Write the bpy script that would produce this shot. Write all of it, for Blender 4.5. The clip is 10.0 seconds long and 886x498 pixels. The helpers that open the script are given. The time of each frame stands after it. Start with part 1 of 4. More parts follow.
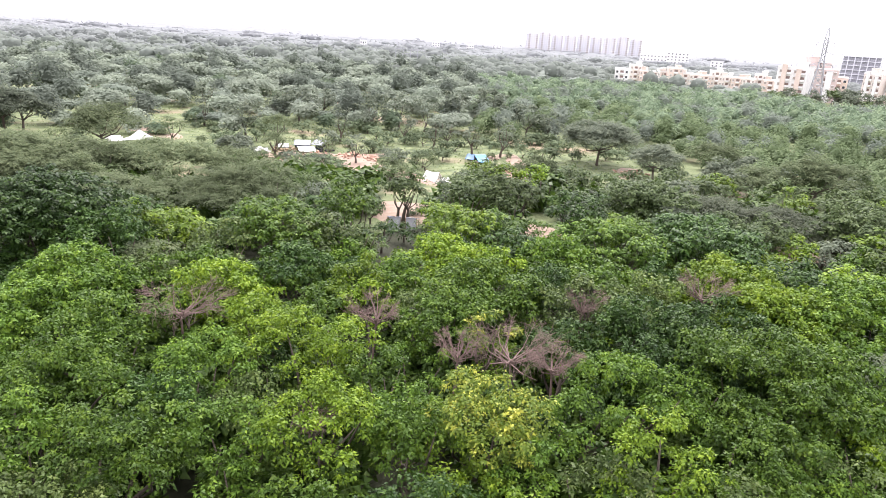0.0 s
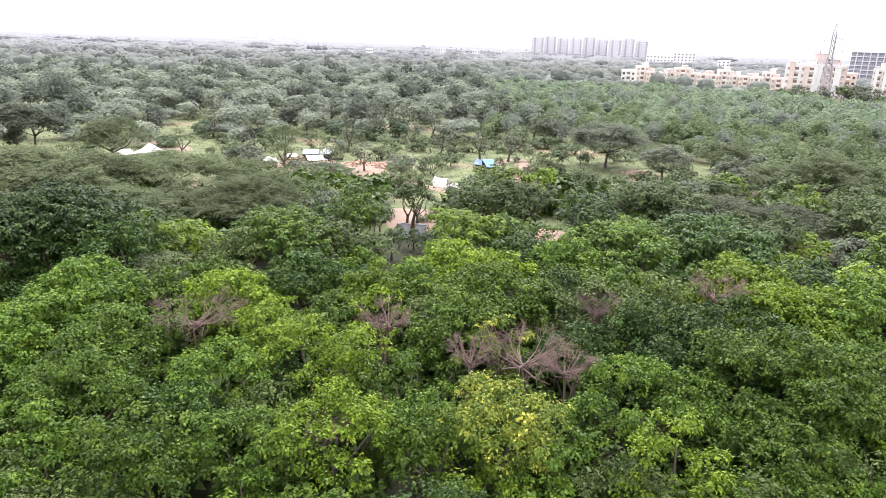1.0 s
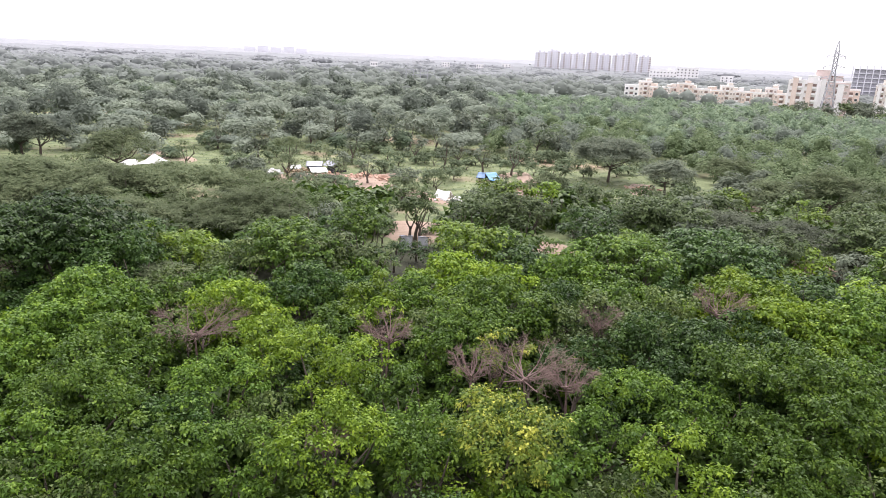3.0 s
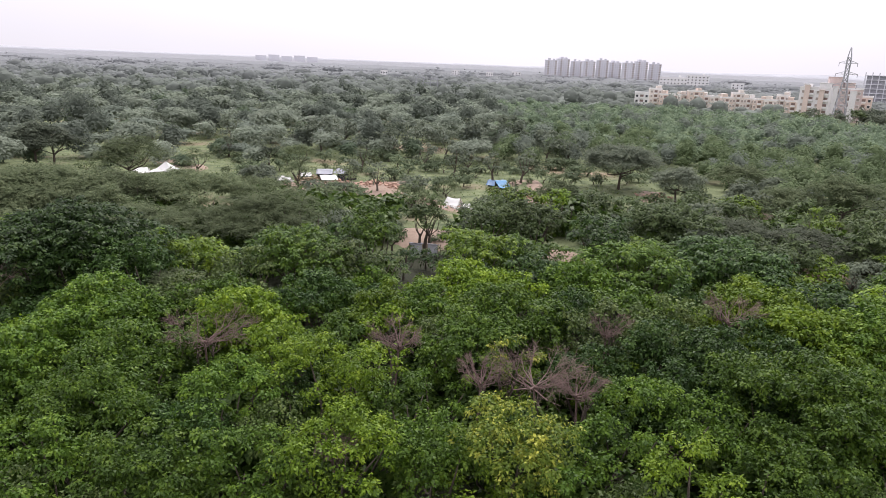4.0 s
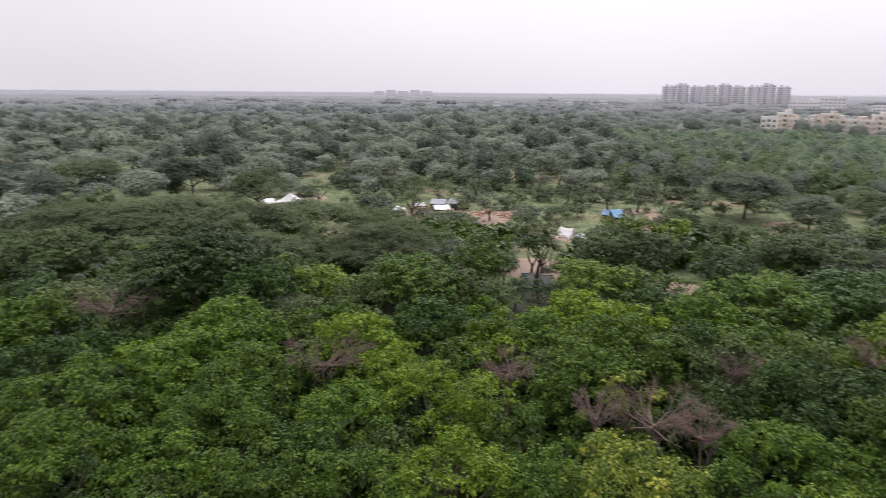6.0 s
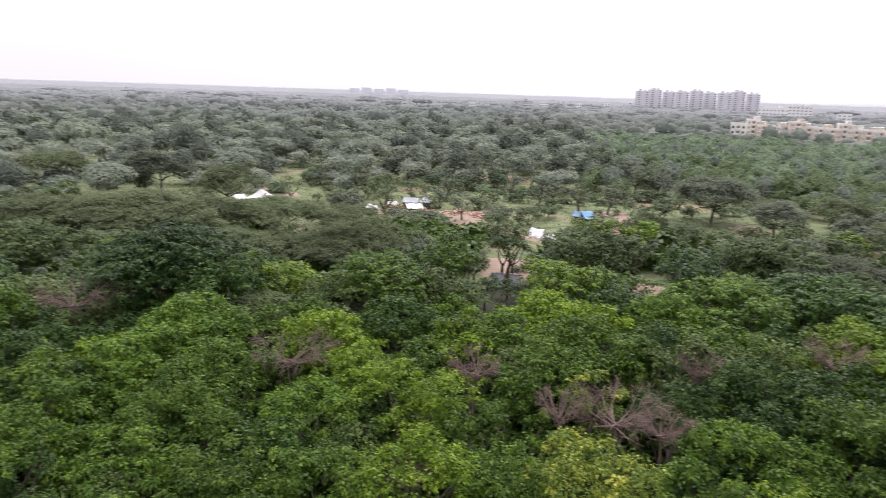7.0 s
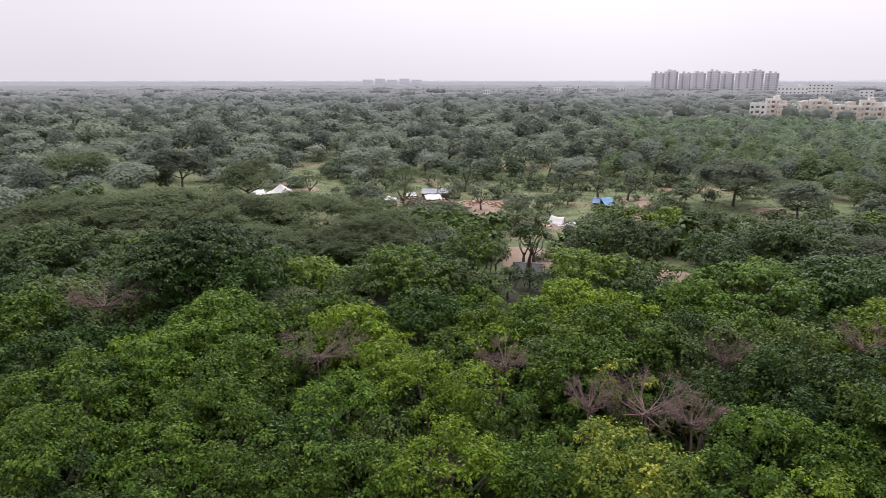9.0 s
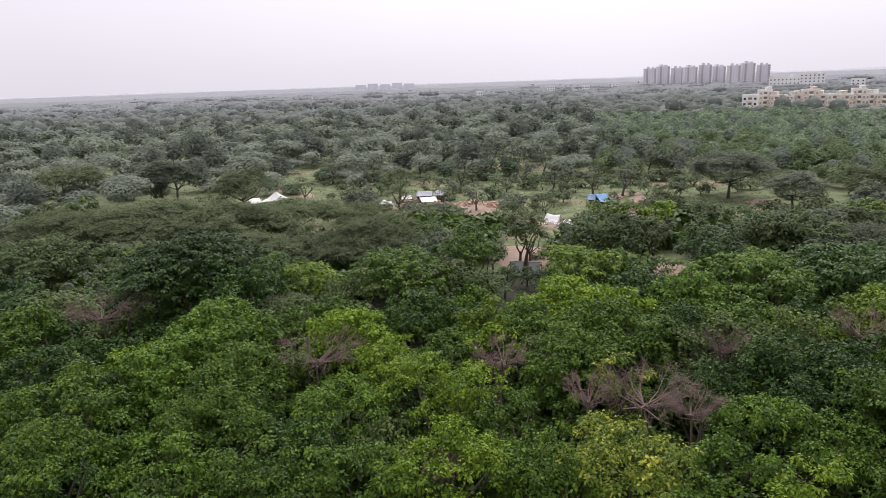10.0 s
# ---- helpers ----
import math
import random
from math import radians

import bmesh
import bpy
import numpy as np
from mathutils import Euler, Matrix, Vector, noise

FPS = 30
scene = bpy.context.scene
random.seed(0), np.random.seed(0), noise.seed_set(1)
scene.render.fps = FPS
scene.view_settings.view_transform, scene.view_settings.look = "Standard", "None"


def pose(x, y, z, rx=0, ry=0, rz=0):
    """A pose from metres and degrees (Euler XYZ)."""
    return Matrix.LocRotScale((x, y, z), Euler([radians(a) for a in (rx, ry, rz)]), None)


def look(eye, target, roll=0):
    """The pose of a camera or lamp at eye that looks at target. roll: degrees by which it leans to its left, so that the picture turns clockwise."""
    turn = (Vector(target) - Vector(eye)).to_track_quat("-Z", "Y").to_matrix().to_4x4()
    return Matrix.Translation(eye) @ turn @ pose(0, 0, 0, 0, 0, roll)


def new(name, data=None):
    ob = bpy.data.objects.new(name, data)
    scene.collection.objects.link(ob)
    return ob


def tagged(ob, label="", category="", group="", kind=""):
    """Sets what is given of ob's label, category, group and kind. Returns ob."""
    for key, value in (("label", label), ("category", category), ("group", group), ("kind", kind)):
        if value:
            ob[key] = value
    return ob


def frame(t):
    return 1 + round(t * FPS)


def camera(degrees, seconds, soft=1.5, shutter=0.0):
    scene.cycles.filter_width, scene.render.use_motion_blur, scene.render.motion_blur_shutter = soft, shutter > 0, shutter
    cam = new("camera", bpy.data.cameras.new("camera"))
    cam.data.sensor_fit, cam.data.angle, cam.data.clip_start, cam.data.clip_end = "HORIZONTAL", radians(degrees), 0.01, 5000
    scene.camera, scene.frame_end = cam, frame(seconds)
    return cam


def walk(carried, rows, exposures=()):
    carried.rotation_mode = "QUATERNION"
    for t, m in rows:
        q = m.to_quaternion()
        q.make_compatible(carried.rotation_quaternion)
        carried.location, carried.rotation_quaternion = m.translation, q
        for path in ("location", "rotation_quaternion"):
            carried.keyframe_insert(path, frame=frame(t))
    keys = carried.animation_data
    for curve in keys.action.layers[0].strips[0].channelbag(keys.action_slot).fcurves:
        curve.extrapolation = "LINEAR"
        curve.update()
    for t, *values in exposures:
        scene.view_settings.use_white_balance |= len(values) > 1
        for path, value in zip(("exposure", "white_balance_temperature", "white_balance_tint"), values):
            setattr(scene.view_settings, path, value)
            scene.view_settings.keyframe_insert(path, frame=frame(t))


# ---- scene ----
cam = camera(66.9, 10.0, soft=0.8, shutter=0.25)
EYE = 24.0
PATH = [
    (0.0, -0.02, 0.05, 0.04, 72.31, -3.35, 1.07),
    (0.5, 0.02, 0.01, -0.09, 72.33, -2.79, 0.71),
    (1.0, -0.01, 0.06, 0.03, 72.79, -1.93, 1.52),
    (1.5, 0.03, 0.02, 0.09, 72.77, -2.10, 0.40),
    (2.0, 0.01, 0.05, 0.04, 72.60, -1.51, 1.43),
    (2.5, 0.00, 0.01, 0.02, 73.43, -2.25, 1.40),
    (4.0, 0.02, 0.05, -0.03, 74.50, -2.12, 2.67),
    (4.5, 0.00, 0.00, 0.00, 75.77, -1.94, 2.21),
    (5.0, -0.05, -0.01, 0.02, 76.08, -1.60, 3.31),
    (5.5, -0.02, 0.05, -0.03, 76.51, -1.04, 6.00),
    (6.0, -0.15, 0.22, -0.11, 76.83, -0.44, 11.99),
    (6.2, -0.35, 0.32, -0.25, 77.90, -0.61, 15.66),
    (7.3, 0.36, -0.01, 0.01, 76.71, -3.91, 1.01),
    (7.5, 0.00, -0.36, 0.12, 79.02, -5.26, -7.26),
    (8.0, -0.26, -0.37, 0.07, 76.89, -6.95, -7.47),
    (8.5, -0.36, -0.11, -0.01, 76.77, -4.74, 1.92),
    (9.0, -0.23, 0.00, 0.08, 75.89, -0.02, 11.10),
    (9.5, -0.03, -0.01, 0.09, 76.22, 2.06, 10.67),
    (10.0, 0.05, -0.06, -0.02, 76.10, 1.91, 10.49),
]
EXPOSURES = [(0.0, 1.12), (1.0, 0.98), (1.5, 1.14), (2.0, 1.05), (2.7, 0.86), (4.0, 0.08), (4.5, -0.1), (6.2, -0.2), (7.3, 0.3), (7.5, -0.45), (8.0, -0.4), (8.5, -0.2), (10.0, -0.15)]
walk(cam, [(t, pose(x, y, EYE + z, rx, ry, rz)) for t, x, y, z, rx, ry, rz in PATH], EXPOSURES)

# ---- light: a bright overcast monsoon sky, brighter overhead ----
world = bpy.data.worlds.new("overcast_sky")
scene.world = world
world.use_nodes = True
wn, wl = world.node_tree.nodes, world.node_tree.links
wn.clear()
w_out = wn.new("ShaderNodeOutputWorld")
w_bg = wn.new("ShaderNodeBackground")
w_sky = wn.new("ShaderNodeTexSky")
w_sky.sky_type, w_sky.sun_disc = "NISHITA", False
w_sky.sun_elevation, w_sky.sun_rotation = radians(58), radians(8)
w_sky.air_density, w_sky.dust_density = 1.5, 6.0
w_grey = wn.new("ShaderNodeHueSaturation")
w_grey.inputs["Saturation"].default_value = 0.12
w_grey.inputs["Value"].default_value = 0.02
w_co = wn.new("ShaderNodeTexCoord")
w_xyz = wn.new("ShaderNodeSeparateXYZ")
w_max = wn.new("ShaderNodeMath")
w_max.operation = "MAXIMUM"
w_max.inputs[1].default_value = 0.0
w_cie = wn.new("ShaderNodeMath")
w_cie.operation = "MULTIPLY_ADD"
w_cie.inputs[1].default_value, w_cie.inputs[2].default_value = 0.62, 0.86
w_cloud = wn.new("ShaderNodeTexNoise")
w_cloud.inputs["Scale"].default_value, w_cloud.inputs["Detail"].default_value = 1.6, 3.0
w_cm = wn.new("ShaderNodeMapRange")
w_cm.inputs["To Min"].default_value, w_cm.inputs["To Max"].default_value = 0.86, 1.14
w_mul = wn.new("ShaderNodeMath")
w_mul.operation = "MULTIPLY"
w_tint = wn.new("ShaderNodeMix")
w_tint.data_type, w_tint.blend_type = "RGBA", "MULTIPLY"
w_tint.inputs["Factor"].default_value = 1.0
w_tint.inputs[7].default_value = (0.985, 0.935, 1.035, 1)
w_add = wn.new("ShaderNodeMix")
w_add.data_type, w_add.blend_type = "RGBA", "ADD"
w_add.inputs["Factor"].default_value = 1.0
w_dot = wn.new("ShaderNodeVectorMath")
w_dot.operation = "DOT_PRODUCT"
w_dot.inputs[1].default_value = Vector((10, 110, 150)).normalized()
w_pos = wn.new("ShaderNodeMath")
w_pos.operation = "MAXIMUM"
w_pos.inputs[1].default_value = 0.0
w_pow = wn.new("ShaderNodeMath")
w_pow.operation = "POWER"
w_pow.inputs[1].default_value = 4.0
w_glow = wn.new("ShaderNodeMath")
w_glow.operation = "MULTIPLY_ADD"
w_glow.inputs[1].default_value = 0.75
wl.new(w_co.outputs["Generated"], w_dot.inputs[0])
wl.new(w_dot.outputs["Value"], w_pos.inputs[0])
wl.new(w_pos.outputs[0], w_pow.inputs[0])
wl.new(w_pow.outputs[0], w_glow.inputs[0])
wl.new(w_cie.outputs[0], w_glow.inputs[2])
wl.new(w_co.outputs["Generated"], w_xyz.inputs[0])
wl.new(w_xyz.outputs["Z"], w_max.inputs[0])
wl.new(w_max.outputs[0], w_cie.inputs[0])
wl.new(w_co.outputs["Generated"], w_cloud.inputs["Vector"])
wl.new(w_cloud.outputs["Fac"], w_cm.inputs["Value"])
wl.new(w_glow.outputs[0], w_mul.inputs[0])
wl.new(w_cm.outputs[0], w_mul.inputs[1])
wl.new(w_mul.outputs[0], w_tint.inputs[6])
wl.new(w_sky.outputs[0], w_grey.inputs["Color"])
wl.new(w_tint.outputs[2], w_add.inputs[6])
wl.new(w_grey.outputs[0], w_add.inputs[7])
wl.new(w_add.outputs[2], w_bg.inputs["Color"])
w_bg.inputs["Strength"].default_value = 1.0
wl.new(w_bg.outputs[0], w_out.inputs["Surface"])

sun_data = bpy.data.lights.new("sun", "SUN")
sun_data.energy, sun_data.angle, sun_data.color = 1.4, radians(12), (1.0, 0.97, 0.9)
sun = new("sun", sun_data)
sun.matrix_world = look((10, 110, 150), (0, 0, 0))


# ---- materials ----
def nodes_of(name):
    m = bpy.data.materials.new(name)
    m.use_nodes = True
    return m, m.node_tree.nodes, m.node_tree.links, m.node_tree.nodes["Principled BSDF"]


def ramp(n, stops):
    r = n.new("ShaderNodeValToRGB")
    el = r.color_ramp.elements
    while len(el) < len(stops):
        el.new(0.5)
    for e, (p, c) in zip(el, stops):
        e.position, e.color = p, (*c, 1)
    return r


def noise_node(n, l, scale, detail=4.0, rough=0.55, space="Object"):
    co = n.new("ShaderNodeTexCoord")
    t = n.new("ShaderNodeTexNoise")
    t.inputs["Scale"].default_value, t.inputs["Detail"].default_value, t.inputs["Roughness"].default_value = scale, detail, rough
    l.new(co.outputs[space], t.inputs["Vector"])
    return t


def mix_rgb(n, l, fac, a, b, mode="MIX"):
    m = n.new("ShaderNodeMix")
    m.data_type, m.blend_type = "RGBA", mode
    for socket, v in ((m.inputs["Factor"], fac), (m.inputs[6], a), (m.inputs[7], b)):
        if isinstance(v, (int, float)):
            socket.default_value = v
        elif isinstance(v, tuple):
            socket.default_value = (*v, 1)
        else:
            l.new(v, socket)
    return m.outputs[2]


def leaf_material(name, old, mid, young, patch=0.45, sheer=0.2, rough=0.45, spread=0.25, spray=1.5, gloss=0.18):
    """Foliage: every leaf has its own tone, boughs differ, light passes through."""
    m, n, l, p = nodes_of(name)
    geo = n.new("ShaderNodeNewGeometry")
    per_leaf = ramp(n, [(0.0, old), (0.55, mid), (0.97, young)])
    bough = noise_node(n, l, patch, 2.0)
    add = n.new("ShaderNodeMath")
    add.operation = "MULTIPLY_ADD"
    add.inputs[1].default_value = 0.3
    sc = n.new("ShaderNodeMapRange")
    sc.inputs["From Min"].default_value, sc.inputs["From Max"].default_value = 0.3, 0.7
    sc.inputs["To Min"].default_value, sc.inputs["To Max"].default_value = 0.0, 0.7
    shoot = noise_node(n, l, spray, 1.0)
    both = n.new("ShaderNodeMath")
    both.operation = "MULTIPLY_ADD"
    both.inputs[1].default_value = 0.9
    less = n.new("ShaderNodeMath")
    less.operation = "MULTIPLY_ADD"
    less.inputs[1].default_value, less.inputs[2].default_value = 0.6, -0.25
    l.new(bough.outputs["Fac"], less.inputs[0])
    l.new(shoot.outputs["Fac"], both.inputs[0])
    l.new(less.outputs[0], both.inputs[2])
    l.new(both.outputs[0], sc.inputs["Value"])
    l.new(geo.outputs["Random Per Island"], add.inputs[0])
    l.new(sc.outputs[0], add.inputs[2])
    l.new(add.outputs[0], per_leaf.inputs["Fac"])
    info = n.new("ShaderNodeObjectInfo")
    val = n.new("ShaderNodeMapRange")
    val.inputs["To Min"].default_value, val.inputs["To Max"].default_value = 1 - spread, 1 + spread
    l.new(info.outputs["Random"], val.inputs["Value"])
    hsv = n.new("ShaderNodeHueSaturation")
    l.new(val.outputs[0], hsv.inputs["Value"])
    l.new(per_leaf.outputs[0], hsv.inputs["Color"])
    l.new(hsv.outputs[0], p.inputs["Base Color"])
    p.inputs["Roughness"].default_value = rough
    p.inputs["Specular IOR Level"].default_value = gloss
    tr = n.new("ShaderNodeBsdfTranslucent")
    l.new(hsv.outputs[0], tr.inputs["Color"])
    ms = n.new("ShaderNodeMixShader")
    ms.inputs[0].default_value = sheer
    l.new(p.outputs[0], ms.inputs[1])
    l.new(tr.outputs[0], ms.inputs[2])
    l.new(ms.outputs[0], n["Material Output"].inputs["Surface"])
    return m


def rough_material(name, a, b, scale=3.0, rough=0.9, bump=0.3, fine=40.0, metal=0.0):
    """A matt surface with blotches at two sizes and a fine relief."""
    m, n, l, p = nodes_of(name)
    big, small = noise_node(n, l, scale), noise_node(n, l, fine, 3.0)
    c = mix_rgb(n, l, big.outputs["Fac"], a, b)
    dull = ramp(n, [(0.3, (0.78, 0.78, 0.78)), (0.7, (1.0, 1.0, 1.0))])
    l.new(small.outputs["Fac"], dull.inputs["Fac"])
    l.new(mix_rgb(n, l, 0.8, c, dull.outputs[0], "MULTIPLY"), p.inputs["Base Color"])
    p.inputs["Roughness"].default_value, p.inputs["Metallic"].default_value = rough, metal
    bp = n.new("ShaderNodeBump")
    bp.inputs["Strength"].default_value = bump
    bp.inputs["Distance"].default_value = 0.05
    l.new(small.outputs["Fac"], bp.inputs["Height"])
    l.new(bp.outputs[0], p.inputs["Normal"])
    return m


LEAF = {
    "green": leaf_material("leaf_green", (0.0267, 0.0587, 0.0073), (0.0694, 0.131, 0.0131), (0.156, 0.242, 0.0262)),
    "fresh": leaf_material("leaf_fresh", (0.0427, 0.0846, 0.00657), (0.116, 0.191, 0.0116), (0.223, 0.311, 0.0248)),
    "dark": leaf_material("leaf_dark", (0.0153, 0.0387, 0.00812), (0.0378, 0.0792, 0.014), (0.0828, 0.146, 0.0251)),
    "olive": leaf_material("leaf_olive", (0.042, 0.068, 0.018), (0.083, 0.122, 0.032), (0.15, 0.192, 0.052)),
    "tip": leaf_material("leaf_yellow_tipped", (0.0405, 0.0765, 0.0108), (0.108, 0.153, 0.018), (0.36, 0.36, 0.054), patch=0.9),
    # acacia, tall and shrub greens are partly greyed to stand in for haze
    "acacia": leaf_material("leaf_acacia", (0.0875, 0.112, 0.058), (0.139, 0.171, 0.0892), (0.206, 0.237, 0.129), sheer=0.35, rough=0.65, gloss=0.06),
    "silver": leaf_material("leaf_silver", (0.0594, 0.0759, 0.0429), (0.099, 0.119, 0.0693), (0.155, 0.172, 0.106), sheer=0.35, rough=0.6),
    "tall": leaf_material("leaf_tall", (0.092, 0.11, 0.0794), (0.143, 0.168, 0.119), (0.209, 0.235, 0.161), rough=0.6, sheer=0.3, gloss=0.06),
    "grass": leaf_material("leaf_grass", (0.124, 0.167, 0.0607), (0.186, 0.241, 0.0948), (0.26, 0.31, 0.14), rough=0.7, patch=0.1),
    "shrub": leaf_material("leaf_shrub", (0.0853, 0.115, 0.067), (0.135, 0.172, 0.0965), (0.195, 0.236, 0.136), rough=0.6, sheer=0.3, gloss=0.06),
    # plantation, orchard, scrub and grove: haze greys and pales the leaf colour
    "plantation": leaf_material("leaf_plantation_hazed", (0.105, 0.146, 0.0955), (0.177, 0.234, 0.148), (0.275, 0.336, 0.202), patch=0.14, rough=0.6, spread=0.3, spray=0.4, sheer=0.35, gloss=0.04),
    # broadleaf green dulled for haze, used on trees past 78 m
    "hazed_green": leaf_material("leaf_hazed_green", (0.04, 0.064, 0.024), (0.086, 0.122, 0.046), (0.155, 0.2, 0.08), sheer=0.25, gloss=0.1),
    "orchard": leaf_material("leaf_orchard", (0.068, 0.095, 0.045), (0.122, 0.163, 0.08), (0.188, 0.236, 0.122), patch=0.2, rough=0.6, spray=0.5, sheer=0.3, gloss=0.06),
    "scrub": leaf_material("leaf_scrub_hazed", (0.19, 0.222, 0.173), (0.243, 0.278, 0.214), (0.3, 0.336, 0.262), spray=0.3, sheer=0.35, gloss=0.03, patch=0.12, rough=0.6, spread=0.38),
    "grove": leaf_material("leaf_grove_hazed", (0.146, 0.172, 0.138), (0.191, 0.223, 0.178), (0.242, 0.278, 0.223), spray=0.4, sheer=0.35, gloss=0.03, patch=0.12, rough=0.6),
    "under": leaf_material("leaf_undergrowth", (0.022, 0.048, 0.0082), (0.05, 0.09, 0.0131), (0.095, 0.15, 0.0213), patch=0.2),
}
# far woods: haze is put into the leaf colour, greyer the farther off
HAZED_WOODS = [leaf_material("leaf_hazed_woods_" + n, tuple(0.88 * q for q in c), c, tuple(1.12 * q for q in c), patch=0.02, rough=0.7, sheer=0.4, spread=0.08, spray=0.2, gloss=0.02) for n, c in (
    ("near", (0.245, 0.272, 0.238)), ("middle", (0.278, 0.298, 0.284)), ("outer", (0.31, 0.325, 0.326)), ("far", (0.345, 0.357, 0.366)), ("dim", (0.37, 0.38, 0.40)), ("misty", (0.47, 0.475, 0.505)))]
FLOOR_DARK = rough_material("dark_floor", (0.022, 0.026, 0.012), (0.048, 0.05, 0.024), 0.6, 0.95, 0.6, 7)
BARK = rough_material("bark", (0.065, 0.05, 0.038), (0.13, 0.105, 0.082), 2.5, 0.95, 0.6, 25)
DEADWOOD = rough_material("dead_wood", (0.15, 0.098, 0.086), (0.26, 0.182, 0.16), 1.5, 0.9, 0.3, 20)
SOIL = rough_material("red_soil", (0.26, 0.18, 0.13), (0.40, 0.30, 0.235), 0.5, 0.95, 0.7, 6)
CANVAS = rough_material("white_canvas", (0.74, 0.73, 0.70), (0.86, 0.85, 0.83), 1.2, 0.85, 0.2, 14)
TARP_BLUE = rough_material("blue_tarpaulin", (0.05, 0.20, 0.40), (0.10, 0.30, 0.52), 1.5, 0.4, 0.4, 9)
TARP_NAVY = rough_material("navy_tarpaulin", (0.03, 0.10, 0.22), (0.06, 0.16, 0.32), 1.5, 0.5, 0.4, 9)
TARP_GREY = rough_material("grey_tarpaulin", (0.24, 0.25, 0.30), (0.40, 0.41, 0.47), 1.0, 0.5, 0.4, 8)
SHEET = rough_material("weathered_sheet", (0.36, 0.37, 0.40), (0.60, 0.60, 0.63), 0.9, 0.7, 0.4, 6)
TARP_DARK = rough_material("dark_cloth", (0.02, 0.022, 0.03), (0.05, 0.05, 0.06), 2.0, 0.9, 0.3, 10)
POLE = rough_material("bamboo_pole", (0.20, 0.15, 0.09), (0.30, 0.23, 0.14), 4.0, 0.8, 0.3, 30)
BRICK = rough_material("loose_brick", (0.40, 0.24, 0.17), (0.52, 0.36, 0.28), 2.0, 0.95, 0.4, 18)
STEEL = rough_material("galvanised_steel", (0.34, 0.35, 0.37), (0.46, 0.47, 0.49), 0.8, 0.55, 0.1, 12, metal=0.5)
PEACH = rough_material("peach_plaster", (0.68, 0.56, 0.49), (0.78, 0.66, 0.59), 0.25, 0.9, 0.15, 3)
CREAM = rough_material("cream_plaster", (0.74, 0.67, 0.61), (0.83, 0.77, 0.72), 0.25, 0.9, 0.15, 3)
PINK = rough_material("dusty_pink_plaster", (0.60, 0.48, 0.45), (0.70, 0.58, 0.55), 0.3, 0.9, 0.15, 3)
WHITEWALL = rough_material("white_plaster", (0.78, 0.77, 0.76), (0.86, 0.85, 0.84), 0.2, 0.9, 0.15, 3)
# far walls and slabs, toned pale partly to stand in for haze
PALEWALL = rough_material("pale_plaster_hazed", (0.66, 0.66, 0.70), (0.74, 0.74, 0.78), 0.05, 0.9, 0.1, 1)
# core of the unfinished buildings, lightened so its colour carries haze
HAZED_CONCRETE = rough_material("concrete_hazed", (0.36, 0.36, 0.39), (0.46, 0.46, 0.49), 0.3, 0.95, 0.3, 3)
# panes of the far flats, their dark glass paled in place of haze
HAZED_PANE = rough_material("hazed_far_window", (0.46, 0.46, 0.50), (0.54, 0.54, 0.58), 0.5, 0.5, 0.1, 3)
HAZED_RIDGE = rough_material("hazed_ridge", (0.44, 0.45, 0.48), (0.50, 0.51, 0.54), 0.002, 1.0, 0.0, 0.01)


def pane_material():
    m, n, l, p = nodes_of("window_pane")
    p.inputs["Base Color"].default_value = (0.06, 0.065, 0.075, 1)
    p.inputs["Roughness"].default_value = 0.12
    return m


PANE = pane_material()
# balcony recesses: their shade is put into a flat brown panel's colour
RECESS = rough_material("shaded_balcony", (0.20, 0.145, 0.125), (0.29, 0.215, 0.19), 0.6, 0.85, 0.1, 3)
# housing windows toned pale to stand in for glare that washes them out
WASHED_PANE = rough_material("washed_out_window", (0.36, 0.31, 0.28), (0.48, 0.42, 0.38), 1.0, 0.6, 0.1, 5)


def ground_material():
    m, n, l, p = nodes_of("grass_and_soil")
    wide, mid, fine = noise_node(n, l, 0.035, 5.0), noise_node(n, l, 0.35, 5.0), noise_node(n, l, 4.0, 4.0)
    grass = ramp(n, [(0.3, (0.06, 0.085, 0.033)), (0.5, (0.15, 0.182, 0.08)), (0.7, (0.22, 0.25, 0.125))])
    l.new(mid.outputs["Fac"], grass.inputs["Fac"])
    speck = ramp(n, [(0.3, (0.6, 0.6, 0.6)), (0.65, (1.05, 1.05, 1.0))])
    l.new(fine.outputs["Fac"], speck.inputs["Fac"])
    g = mix_rgb(n, l, 0.9, grass.outputs[0], speck.outputs[0], "MULTIPLY")
    bare = ramp(n, [(0.55, (0, 0, 0)), (0.66, (1, 1, 1))])
    l.new(wide.outputs["Fac"], bare.inputs["Fac"])
    l.new(mix_rgb(n, l, bare.outputs[0], g, (0.29, 0.215, 0.145)), p.inputs["Base Color"])
    p.inputs["Roughness"].default_value = 0.95
    bp = n.new("ShaderNodeBump")
    bp.inputs["Strength"].default_value, bp.inputs["Distance"].default_value = 0.6, 0.15
    l.new(fine.outputs["Fac"], bp.inputs["Height"])
    l.new(bp.outputs[0], p.inputs["Normal"])
    return m


# ---- mesh helpers ----
def mesh_of(name, verts, faces, material, smooth=False):
    me = bpy.data.meshes.new(name)
    me.from_pydata(verts, [], faces)
    me.materials.append(material)
    if smooth:
        me.polygons.foreach_set("use_smooth", [True] * len(me.polygons))
    me.update()
    return me


